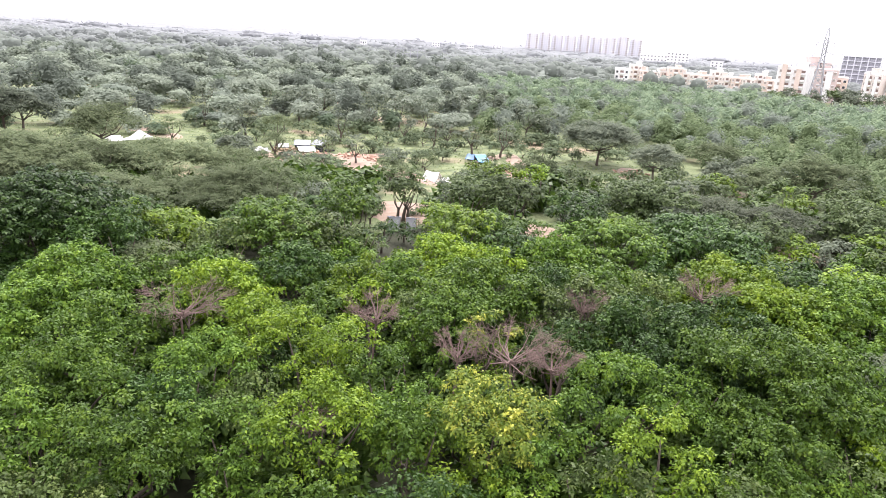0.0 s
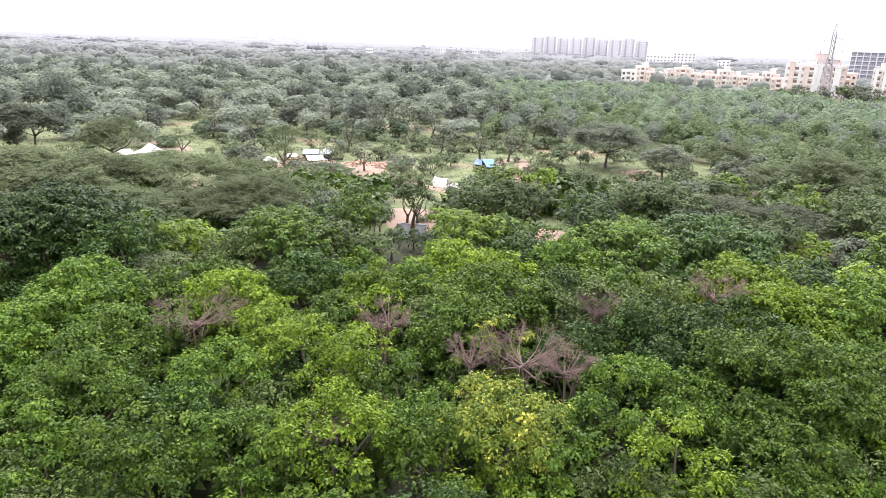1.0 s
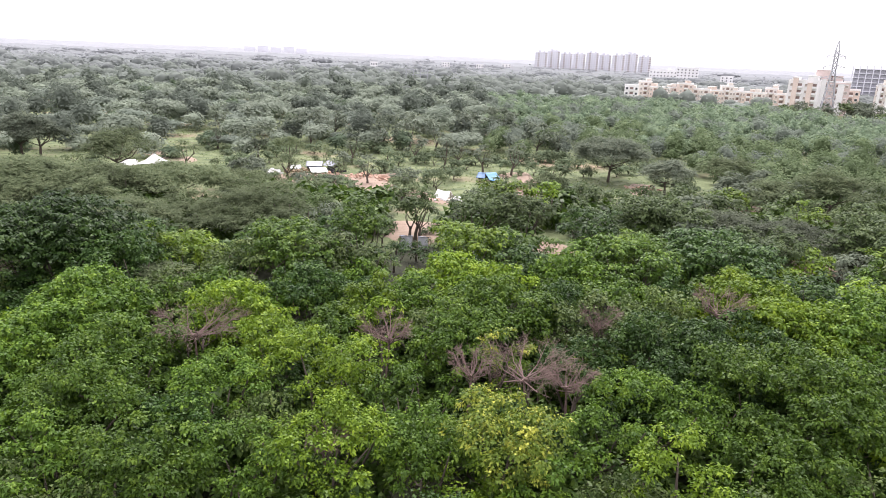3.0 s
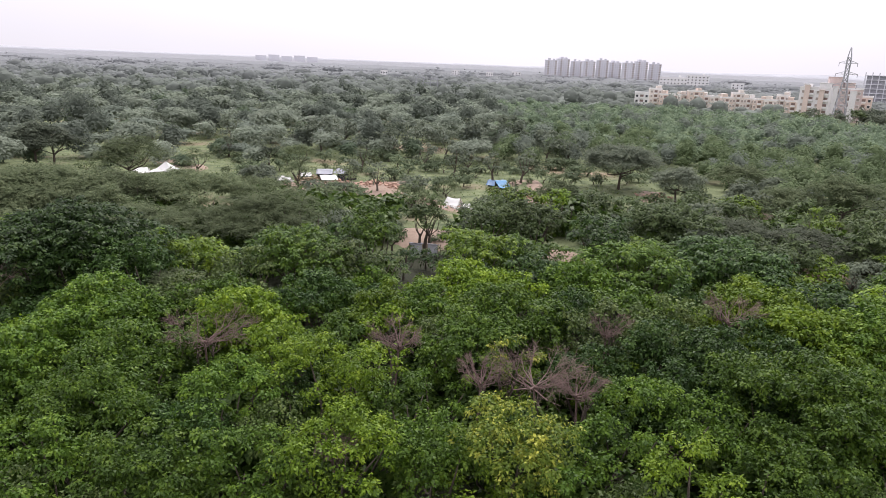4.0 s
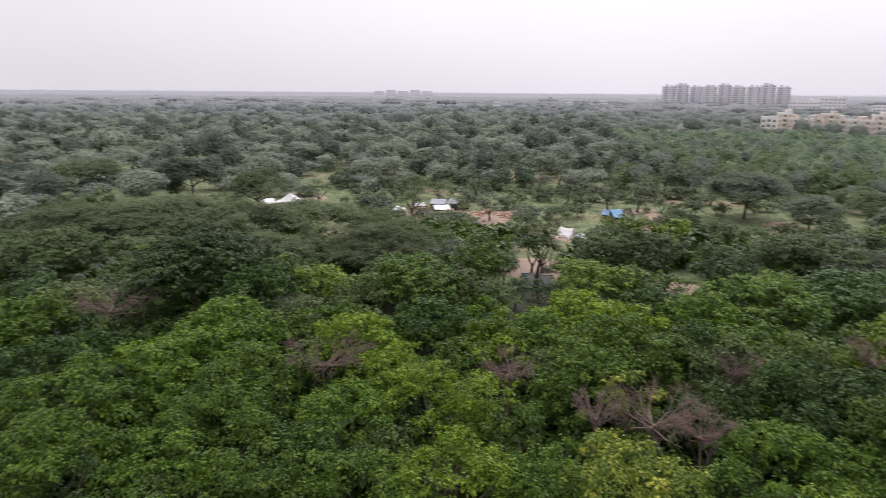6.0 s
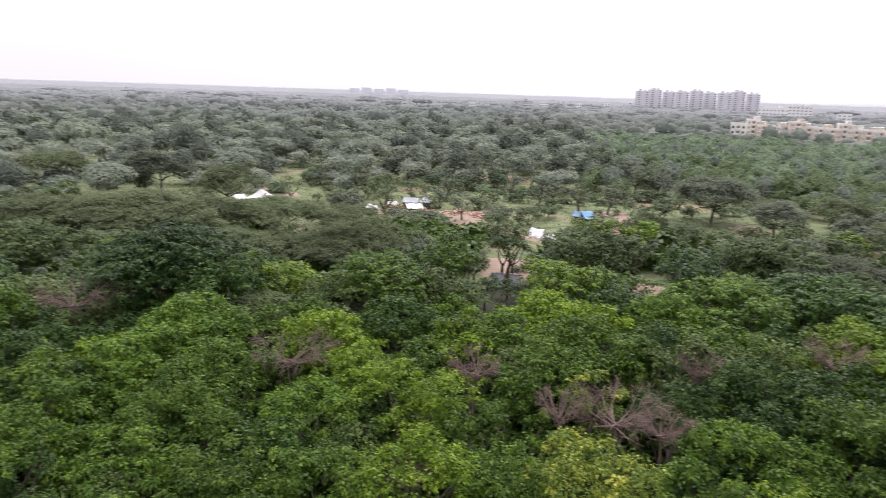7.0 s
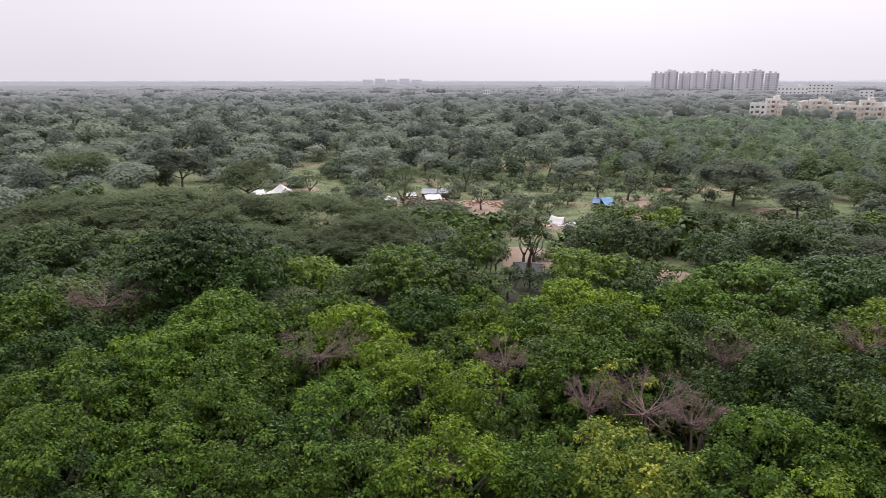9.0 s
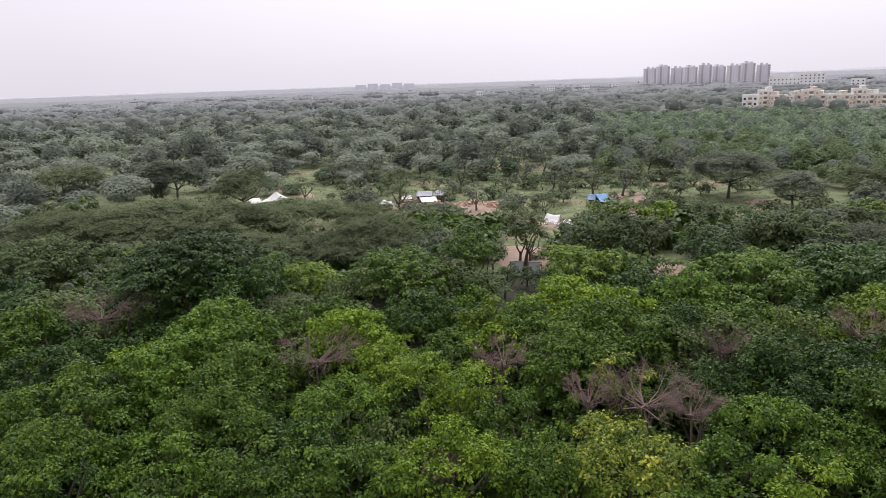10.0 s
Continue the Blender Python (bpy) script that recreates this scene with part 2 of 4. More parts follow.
def tri_mesh(name, verts, tris, material):
    """A mesh from numpy arrays of corners and triangles."""
    me = bpy.data.meshes.new(name)
    k = len(tris)
    me.vertices.add(len(verts))
    me.vertices.foreach_set("co", np.ascontiguousarray(verts, dtype=np.float32).ravel())
    me.loops.add(3 * k)
    me.loops.foreach_set("vertex_index", np.ascontiguousarray(tris, dtype=np.int32).ravel())
    me.polygons.add(k)
    me.polygons.foreach_set("loop_start", np.arange(0, 3 * k, 3, dtype=np.int32))
    me.update(calc_edges=True)
    me.materials.append(material)
    return me


def part(name, me, parent, label=""):
    ob = new(name, me)
    ob.parent = parent
    return tagged(ob, label)


def tube(v, f, pts, radii, sides=5):
    """Adds a bent, tapering stem to the lists v and f."""
    first = len(v)
    for i, (p, r) in enumerate(zip(pts, radii)):
        p = Vector(p)
        d = (Vector(pts[min(i + 1, len(pts) - 1)]) - Vector(pts[max(i - 1, 0)])).normalized()
        a = d.orthogonal().normalized()
        b = d.cross(a)
        for s in range(sides):
            w = 2 * math.pi * s / sides
            v.append(tuple(p + (a * math.cos(w) + b * math.sin(w)) * r))
    for i in range(len(pts) - 1):
        for s in range(sides):
            t = (s + 1) % sides
            q = first + i * sides
            f.append((q + s, q + t, q + sides + t, q + sides + s))
    f.append(tuple(first + (len(pts) - 1) * sides + s for s in range(sides)))


def box(v, f, x0, x1, y0, y1, z0, z1):
    k = len(v)
    v += [(x0, y0, z0), (x1, y0, z0), (x1, y1, z0), (x0, y1, z0), (x0, y0, z1), (x1, y0, z1), (x1, y1, z1), (x0, y1, z1)]
    f += [(k, k + 3, k + 2, k + 1), (k + 4, k + 5, k + 6, k + 7), (k, k + 1, k + 5, k + 4), (k + 1, k + 2, k + 6, k + 5), (k + 2, k + 3, k + 7, k + 6), (k + 3, k, k + 4, k + 7)]


# ---- trees ----
def unit(a):
    return a / (np.linalg.norm(a, axis=-1, keepdims=True) + 1e-9)


def leaves(rng, at, out, length, width, droop=0.35, tilt=0.7, wild=0.45):
    """Tapering leaf blades at the points, pointing out and hanging a little; corners and triangles."""
    k = len(at)
    axis = unit(out * np.array([1, 1, 0.35]) + rng.normal(0, wild, (k, 3)) * np.array([1, 1, min(1.0, wild * 2.2)]) - np.array([0, 0, droop]))
    nor = out + np.array([0, 0, tilt]) + rng.normal(0, 0.9 * wild, (k, 3))
    side = unit(np.cross(axis, nor))
    ln = (length * rng.uniform(0.65, 1.3, k))[:, None]
    wd = ln * (width / length) * 0.72
    broad = at + axis * ln * 0.3
    tip = at + axis * ln - np.array([0, 0, 1.0]) * ln * 0.18
    v = np.stack([broad + side * wd, tip, broad - side * wd], 1).reshape(-1, 3)
    return v, np.arange(3 * k).reshape(-1, 3)


def crown(rng, r, z0, z1, size, shape="dome", cover=1.0, slim=0.42, wild=0.45):
    """Foliage of one tree round its axis: lobes on the crown's outline, shoots on each lobe, leaves hanging in a star from each shoot."""
    if shape == "umbrella":
        k = max(7, int(4.2 * r))
        rho, ang = np.sqrt((np.arange(k) + 0.5) / k), np.arange(k) * 2.39996 + rng.uniform(-0.5, 0.5, k)
        c = np.stack([rho * np.cos(ang) * r * 0.82, rho * np.sin(ang) * r * 0.82, z1 - (z1 - z0) * (0.10 + 0.42 * rho ** 2 + rng.uniform(-0.1, 0.28, k))], 1)
        rl, flat = r * rng.uniform(0.16, 0.30, k) + 0.3, 0.33
    else:
        k = max(5, int({"dome": 2.6, "tall": 3.4, "shrub": 3.0}[shape] * r))
        i = np.arange(k) + 0.5
        low = {"dome": -0.25, "tall": -0.85, "shrub": 0.0}[shape]
        zz = 1 - (1 - low) * i / k
        ang = i * 2.39996 + rng.uniform(-0.6, 0.6, k)
        s = np.sqrt(np.clip(1 - zz ** 2, 0.02, 1))
        lump = rng.uniform(0.50, 0.86, k)
        mid, half = (z0 + z1) / 2, (z1 - z0) / 2
        c = np.stack([s * np.cos(ang) * r * lump, s * np.sin(ang) * r * lump, mid + zz * half * lump * 1.05], 1)
        rl, flat = r * rng.uniform(0.24, 0.42, k) * (0.75 if shape == "tall" else 1.0), 0.62
    rt = max(size * 1.9, 0.55)
    share = rl ** 2 / np.sum(rl ** 2)
    tufts = max(k, int(cover * 1.35 * np.sum(2 * rl ** 2) / rt ** 2))
    lobe = rng.choice(k, tufts, p=share)
    d = unit(rng.normal(0, 1, (tufts, 3)) + np.array([0, 0, 0.75]))
    tuft = c[lobe] + d * (rl[lobe] * rng.uniform(0.74, 1.16, tufts))[:, None] * np.array([1, 1, flat])
    per = 32
    at = np.repeat(tuft, per, 0)
    way = unit(rng.normal(0, 1, (tufts * per, 3)) * np.array([1, 1, 0.5]) + np.repeat(d, per, 0) * 0.4)
    reach = rng.uniform(0.0, 0.62, len(at))
    at = at + way * (rt * reach)[:, None] - np.array([0, 0, 0.55]) * (rt * reach ** 2)[:, None]
    inner = int(0.10 * len(at))
    pick = rng.choice(k, inner, p=share)
    di = unit(rng.normal(0, 1, (inner, 3)))
    deep = c[pick] + di * (rl[pick] * rng.uniform(0.1, 0.7, inner))[:, None] * np.array([1, 1, flat])
    lay = shape == "umbrella"
    return leaves(rng, np.concatenate([at, deep]), np.concatenate([way, di]), size, size * slim, 0.05 if lay else 0.35, 1.6 if lay else 1.3 if wild < 0.35 else 0.7, 0.25 if lay else wild)


def icosphere(level):
    bm = bmesh.new()
    bmesh.ops.create_icosphere(bm, subdivisions=level, radius=1.0)
    bm.verts.ensure_lookup_table()
    v = np.array([q.co[:] for q in bm.verts])
    t = np.array([[q.index for q in f.verts] for f in bm.faces])
    bm.free()
    return v, t


CORE = {1: icosphere(1), 2: icosphere(2)}


def round_crown(rng, r, z0, z1, size, level, dense=3.4, body_share=0.58):
    """A crown of a far tree: an uneven leafy body with sprays standing off it."""
    v, t = CORE[level]
    ph, fr = rng.uniform(0, 6.28, 6), rng.uniform(2.5, 5.5, 6)
    bump = sum(np.sin(v[:, i % 3] * fr[i] + v[:, (i + 1) % 3] * 2.3 + ph[i]) for i in range(6)) / 6
    body = v * (body_share + 0.25 * bump)[:, None] * np.array([r, r, (z1 - z0) * 0.5]) + np.array([0, 0, (z0 + z1) / 2])
    n = int(dense * np.pi * r * r / (size * size * 0.3))
    d = unit(rng.normal(0, 1, (n, 3)) + np.array([0, 0, 0.4]))
    b = sum(np.sin(d[:, i % 3] * fr[i] + d[:, (i + 1) % 3] * 2.3 + ph[i]) for i in range(6)) / 6
    at = d * ((0.82 + 0.42 * b) * rng.uniform(0.78, 1.08, n))[:, None] * np.array([r, r, (z1 - z0) * 0.5]) + np.array([0, 0, (z0 + z1) / 2])
    lv, lt = leaves(rng, at, d * np.array([1, 1, 0.5]), size, size * 0.52, 0.25, 1.2, 0.32)
    return np.concatenate([body, lv]), np.concatenate([t, lt + len(body)])


def stems(rng, r, z0, z1, thick, limbs=6, twigs=0, spread_out=1.0):
    """Trunk, limbs and twigs of one tree."""
    v, f = [], []
    lean = rng.uniform(-0.05, 0.05, 2) * z1
    fork = z0 * 0.97 if spread_out > 1 else z0 * 0.85 + 0.3
    tube(v, f, [(0, 0, -0.05), (lean[0] * 0.3, lean[1] * 0.3, fork * 0.5), (lean[0], lean[1], fork)], [thick * 1.35, thick, thick * 0.8], 7)
    for j in range(limbs):
        a = j * 2.4 + rng.uniform(-0.4, 0.4)
        reach = r * rng.uniform(0.4, 0.75) * spread_out
        top = z0 + (z1 - z0) * (rng.uniform(0.35, 0.72) if not twigs else rng.uniform(0.45, 0.9))
        p0 = np.array([lean[0], lean[1], fork * rng.uniform(0.93 if spread_out > 1 else 0.75, 0.99)])
        p2 = np.array([math.cos(a) * reach, math.sin(a) * reach, top])
        p1 = (p0 + p2) / 2 + np.array([math.cos(a), math.sin(a), -0.4]) * 0.12 * r + rng.normal(0, 0.08 * r, 3)
        tube(v, f, [p0, p1, p2], [thick * 0.55, thick * 0.36, thick * 0.12], 5)
        for _ in range(twigs):
            s = rng.uniform(0.2, 1.0)
            q0 = p1 + (p2 - p1) * s if s > 0.35 else p0 + (p1 - p0) * (0.5 + s)
            way = unit(np.array([math.cos(a), math.sin(a), 0.3]) + rng.normal(0, 0.6, 3))
            q1 = q0 + way * r * rng.uniform(0.2, 0.4)
            tube(v, f, [q0, (q0 + q1) / 2 + rng.normal(0, 0.04 * r, 3), q1], [thick * 0.16, thick * 0.11, thick * 0.05], 3)
            for _ in range(5):
                e0 = q0 + (q1 - q0) * rng.uniform(0.3, 1.0)
                e1 = e0 + unit(way + rng.normal(0, 0.7, 3)) * r * rng.uniform(0.1, 0.26)
                tube(v, f, [e0, e1], [thick * 0.08, thick * 0.035], 3)
    return v, f


KINDS = {
    "green": ("tree", "dome", "broadleaf tree with a lumpy mid-green crown in the forest"),
    "fresh": ("tree", "dome", "broadleaf tree with fresh yellow-green leaves in the forest"),
    "dark": ("tree", "dome", "dense broadleaf tree with a dark green crown"),
    "olive": ("tree", "dome", "broadleaf tree with a thin dull olive crown"),
    "tip": ("tree", "dome", "broadleaf tree with pale yellow young shoots at its tips"),
    "acacia": ("tree", "umbrella", "thorny acacia tree with a wide feathery grey-green crown"),
    "umbrella": ("tree", "umbrella", "umbrella-shaped acacia tree with a flat crown on the grass"),
    "silver": ("tree", "umbrella", "feathery silver-grey acacia tree at the forest edge"),
    "tall": ("tree", "tall", "slender tree with a loose crown and bare trunk in the grass"),
    "thicket": ("shrub", "shrub", "dense dark green thicket standing on the grass"),
    "shrub": ("shrub", "shrub", "low rounded grey-green shrub standing on the grass"),
}
PLANTED = []
tree_count = 0


def plant(kind, x, y, r, h):
    """One tree or shrub of that kind with its crown's radius and height."""
    global tree_count
    tree_count += 1
    rng = np.random.default_rng(1000 + tree_count)
    category, shape, label = KINDS[kind]
    far = math.hypot(x, y)
    if kind == "acacia" and h <= 5.5:
        shape = "shrub"
    size = min(1.3, max(0.225, 0.0062 * far if far < 45 else 0.28 + 0.0042 * (far - 45)))
    base = {"dome": 0.32, "umbrella": 0.42, "tall": 0.24, "shrub": 0.0}[shape] * h
    name = {"acacia": "acacia_tree", "silver": "acacia_tree", "umbrella": "acacia_tree", "tall": "slender_tree", "shrub": "shrub", "thicket": "shrub"}.get(kind, "broadleaf_tree")
    ob = tagged(new(name), label, category, {"acacia": "acacias", "silver": "acacias", "umbrella": "acacias", "tall": "slender trees", "shrub": "shrubs", "thicket": "shrubs"}.get(kind, "forest trees"))
    ob.location = (x, y, 0)
    ob.empty_display_size = 0.5
    PLANTED.append((x, y, r))
    v, f = stems(rng, r, max(base, 0.3), h, 0.05 + 0.022 * h, 4 if far > 160 or r < 3.1 else 6)
    part("trunk", mesh_of("trunk", v, f, BARK, True), ob)
    fine = kind in ("acacia", "umbrella", "silver")
    cv, ct = crown(rng, r, base, h, size * (0.85 if fine and far > 45 else 0.85 if fine else 1.0), shape, {"tall": 1.3, "umbrella": 2.4 if kind == "umbrella" else 1.25, "shrub": 1.5}.get(shape, 1.5 if far < 60 else 1.35), 0.26 if fine else 0.42, 0.45 if far < 60 else 0.28)
    if kind == "olive":
        ct = ct[rng.uniform(0, 1, len(ct)) < 0.72]
    # green, dark and olive trees past 78 m take a leaf greyed for haze
    part("crown", tri_mesh("crown", cv, ct, LEAF[{"umbrella": "tall", "thicket": "tall"}.get(kind, "hazed_green" if far > 78 and kind in ("green", "dark", "olive") else kind)]), ob)
    return ob


def dead_tree(x, y, r, h):
    """A leafless tree with a brush of reddish twigs."""
    global tree_count
    tree_count += 1
    rng = np.random.default_rng(1000 + tree_count)
    ob = tagged(new("dead_tree"), "leafless dead tree with a brush of reddish-brown twigs", "tree", "dead trees")
    ob.location = (x, y, 0)
    PLANTED.append((x, y, r * 0.7))
    v, f = stems(rng, r, h * 0.84, h * 0.95, 0.10, 3)
    part("trunk", mesh_of("trunk", v, f, BARK, True), ob)
    v, f = stems(rng, r * 1.4, h * 0.84, h * 1.02, 0.085, 17, 9, 1.3)
    part("twig_crown", mesh_of("twig_crown", v, f, DEADWOOD), ob)
    return ob


# ---- ground ----
def ground_sheet():
    v, f = [(0, 0, 0)], []
    rings = [20 * 1.32 ** i for i in range(20)]
    rings = [min(q, 4900) for q in rings]
    for q in rings:
        v += [(q * math.cos(a * math.pi / 32), q * math.sin(a * math.pi / 32), 0) for a in range(64)]
    f += [(0, 1 + a, 1 + (a + 1) % 64) for a in range(64)]
    for i in range(len(rings) - 1):
        for a in range(64):
            b = (a + 1) % 64
            f.append((1 + i * 64 + a, 1 + (i + 1) * 64 + a, 1 + (i + 1) * 64 + b, 1 + i * 64 + b))
    return new("ground", mesh_of("ground", v, f, ground_material()))


tagged(ground_sheet(), "flat green grass and soil reaching the horizon", "ground", kind="structure")


def soil_patch(x, y, rx, ry, lift=0.25, turn=0.0, label="trodden bare patch of reddish soil", material=None, name="soil_patch"):
    """A bare, slightly heaped patch of earth with a ragged edge."""
    rng = np.random.default_rng(int(abs(x * 17 + y * 31)))
    v, f = [(0, 0, lift)], []
    ph = rng.uniform(0, 6.28, 4)
    for i, s in enumerate((0.35, 0.7, 1.0)):
        for a in range(36):
            w = a * math.pi / 18
            e = 1 + 0.16 * math.sin(2 * w + ph[0]) + 0.12 * math.sin(3 * w + ph[1]) + 0.10 * math.sin(5 * w + ph[2]) + 0.05 * math.sin(11 * w + ph[3])
            z = (lift * (1 - s ** 2) * rng.uniform(0.5, 1.3) + 0.03) if s < 1 else -0.02
            v.append((rx * s * e * math.cos(w), ry * s * e * math.sin(w), z))
    f += [(0, 1 + a, 1 + (a + 1) % 36) for a in range(36)]
    for i in range(2):
        for a in range(36):
            b = (a + 1) % 36
            f.append((1 + i * 36 + a, 1 + (i + 1) * 36 + a, 1 + (i + 1) * 36 + b, 1 + i * 36 + b))
    ob = tagged(new(name, mesh_of(name, v, f, material or SOIL, True)), label, "bare soil", kind="structure")
    ob.matrix_world = pose(x, y, 0.004, 0, 0, turn)
    return ob


for q in ((-27, 130, 8, 5), (-21, 124.5, 8, 4.5), (-17, 131, 7, 3), (-61, 141, 9, 3.5), (12, 124, 5, 3), (36, 133, 6, 3), (-6, 94, 4.5, 4.5), (-2.5, 113, 4, 3),
          (11.5, 86, 3, 6), (12, 78, 2.5, 4), (44.5, 82, 4, 4), (14, 138, 9, 2), (-40, 118, 5, 2), (52, 118, 4, 3), (19, 64, 4, 3), (-14, 119, 6, 2), (-68, 152, 6, 2.5), (-19.5, 127, 6.5, 8), (-33, 127, 6, 2.5), (9, 129, 7, 2), (34, 124, 5, 2), (20, 131, 8, 1.6), (8, 139, 9, 1.5), (-12, 135, 7, 1.5), (-8, 118, 5, 2), (-6, 89, 4.2, 4)):
    soil_patch(*q, turn=q[0] * 7)

# very dark sheet laid over the bright grass below the near trees
soil_patch(0, 46, 78, 42, 0.02, 0, "dark floor sheet under the forest trees", FLOOR_DARK, "forest_floor")

# the trees that can be told apart
plant("green", -19.0, 26.3, 3.3, 8.0)
plant("green", -14.1, 25.9, 3.3, 8.0)
plant("green", -9.7, 27.8, 2.9, 7.5)
plant("green", -19.1, 29.6, 4.0, 8.0)
plant("fresh", -5.6, 29.0, 3.6, 8.0)
plant("green", -1.1, 28.6, 2.7, 7.5)
plant("tip", 2.7, 29.5, 3.6, 8.2)
plant("green", 8.0, 30.9, 2.8, 7.5)
plant("fresh", 10.6, 26.8, 2.7, 8.0)
plant("green", 16.5, 28.4, 3.2, 7.0)
plant("green", 18.7, 34.8, 5.3, 8.5)
plant("green", 11.5, 33.5, 3.8, 8.0)
plant("dark", -14.1, 30.6, 2.8, 7.0)
plant("green", -26.2, 37.4, 3.9, 8.0)
plant("green", -19.9, 35.7, 4.5, 8.0)
plant("green", -12.8, 33.6, 3.2, 8.0)
plant("fresh", -8.1, 35.2, 3.6, 8.2)
plant("fresh", -11.4, 40.1, 3.2, 8.2)
plant("green", -2.9, 33.7, 2.1, 7.5)
plant("fresh", -5.8, 37.3, 2.3, 8.0)
plant("green", 0.3, 42.0, 4.0, 8.2)
plant("tip", 3.4, 39.1, 1.8, 8.5)
plant("olive", 9.5, 44.5, 2.7, 8.0)
plant("dark", 13.0, 41.0, 4.3, 7.5)
plant("dark", 17.6, 40.7, 4.0, 7.5)
plant("dark", 7.7, 38.3, 2.7, 7.3)
plant("green", -25.9, 43.3, 5.0, 8.0)
plant("fresh", -15.7, 44.2, 3.6, 8.2)
plant("fresh", 24.8, 45.3, 5.3, 8.0)
plant("green", 3.7, 47.7, 4.3, 8.0)
plant("olive", 15.3, 48.4, 3.6, 7.5)
plant("green", 27.8, 43.7, 3.7, 8.0)
plant("dark", -35.5, 54.7, 7.6, 10.5)
plant("dark", -27.8, 53.0, 3.9, 9.0)
plant("fresh", -24.9, 58.8, 3.1, 8.0)
plant("green", -15.7, 59.9, 5.1, 8.5)
plant("olive", -19.0, 55.2, 3.3, 8.0)
plant("dark", -11.7, 51.3, 3.5, 7.5)
plant("fresh", -6.2, 48.3, 2.8, 8.0)
plant("green", -10.8, 69.4, 3.7, 9.0)
plant("olive", -11.4, 59.4, 3.5, 7.5)
plant("fresh", 0.7, 65.7, 3.7, 8.5)
plant("fresh", 0.7, 54.8, 4.9, 8.0)
plant("dark", 6.7, 61.6, 3.0, 7.0)
plant("green", 10.5, 58.6, 3.9, 7.0)
plant("green", 17.6, 62.5, 4.8, 8.0)
plant("dark", 26.3, 65.9, 5.9, 8.0)
plant("dark", 14.4, 72.6, 3.8, 9.0)
plant("fresh", 23.6, 52.2, 4.3, 8.0)
plant("dark", 31.7, 55.4, 3.6, 7.0)
plant("fresh", 33.5, 52.2, 3.5, 8.0)
plant("green", 25.8, 83.9, 6.0, 8.0)
plant("green", 8.3, 80.6, 4.2, 8.0)
plant("olive", 2.8, 81.0, 3.8, 8.5)
plant("green", 33.4, 70.5, 4.1, 7.5)
plant("green", -3.3, 49.7, 3.4, 7.5)
plant("green", 13.9, 53.1, 3.7, 7.0)
plant("acacia", 59.9, 107.4, 6.3, 9.0)
plant("olive", 51.3, 82.1, 4.6, 9.0)
plant("dark", -5.6, 86.4, 2.9, 7.6)
plant("dark", -5.0, 86.0, 2.6, 6.8)
plant("dark", -6.3, 86.1, 2.5, 6.6)
plant("shrub", -9.6, 92.0, 1.7, 1.9)
plant("shrub", -2.4, 96.0, 1.9, 2.1)
plant("shrub", -4.2, 90.0, 1.1, 1.3)
plant("dark", -9.5, 82.5, 2.0, 3.6)
plant("green", 22.2, 34.6, 4.6, 8.0)
plant("green", 33.2, 47.4, 5.1, 8.0)
plant("green", 37.6, 43.3, 4.8, 8.0)
plant("dark", 19.3, 42.8, 3.8, 8.0)
plant("green", 47.4, 51.6, 4.9, 8.0)
plant("olive", 45.7, 60.4, 4.9, 7.5)
plant("dark", 47.9, 74.8, 5.0, 8.0)
plant("acacia", 73.6, 94.2, 7.7, 9.0)
plant("acacia", 99.0, 142.2, 8.1, 9.0)
plant("green", -25.8, 25.3, 4.1, 8.0)
plant("green", -29.3, 30.9, 4.3, 8.0)
plant("dark", -35.1, 35.6, 4.0, 7.5)
plant("green", -42.4, 42.1, 4.2, 8.0)
plant("olive", -58.7, 63.7, 6.3, 8.0)
plant("acacia", -60.3, 88.2, 11.9, 7.5)
plant("acacia", -52.5, 92.5, 8.6, 7.0)
plant("acacia", -42.3, 97.3, 8.6, 7.0)
plant("acacia", -38.0, 73.2, 6.0, 7.0)
plant("acacia", -25.4, 76.7, 6.6, 7.5)
plant("acacia", -24.7, 53.4, 3.1, 6.5)
plant("silver", 35.1, 87.5, 6.1, 5.5)
plant("silver", 42.4, 82.8, 5.2, 5.5)
plant("silver", 45.3, 76.6, 5.0, 5.5)
plant("umbrella", 30.8, 139.0, 8.0, 8.9)
plant("umbrella", 39.1, 127.1, 5.1, 6.5)
plant("acacia", -62.0, 119.6, 6.3, 9.0)
plant("umbrella", -84.7, 132.6, 4.7, 9.0)
plant("acacia", 51.7, 129.7, 5.9, 7.0)
plant("acacia", 52.1, 111.0, 6.3, 6.0)
plant("acacia", 15.8, 117.5, 4.6, 4.0)
plant("acacia", -9.7, 111.7, 3.4, 4.0)
plant("acacia", -34.2, 106.6, 4.3, 5.0)
plant("acacia", -24.4, 108.1, 3.8, 3.5)
plant("acacia", -31.3, 120.6, 3.2, 6.0)
plant("acacia", -23.3, 124.9, 2.0, 5.0)
plant("acacia", -53.0, 127.8, 2.9, 7.0)
plant("acacia", 22.0, 113.4, 3.0, 4.0)
plant("acacia", -4.2, 122.5, 2.5, 3.5)
plant("silver", 30.8, 36.4, 5.6, 6.5)
plant("silver", 31.3, 32.4, 4.6, 6.0)
plant("acacia", 61.8, 71.4, 5.7, 6.0)
plant("acacia", -72.3, 83.7, 9.4, 7.0)
plant("acacia", -107.7, 128.5, 7.8, 9.0)
plant("umbrella", -89.2, 133.7, 5.4, 9.0)
dead_tree(-16.4, 39.6, 2.0, 7.5)
dead_tree(4.6, 36.0, 1.9, 7.6)
dead_tree(7.0, 35.6, 1.2, 6.9)
dead_tree(-4.4, 40.5, 1.3, 7.3)
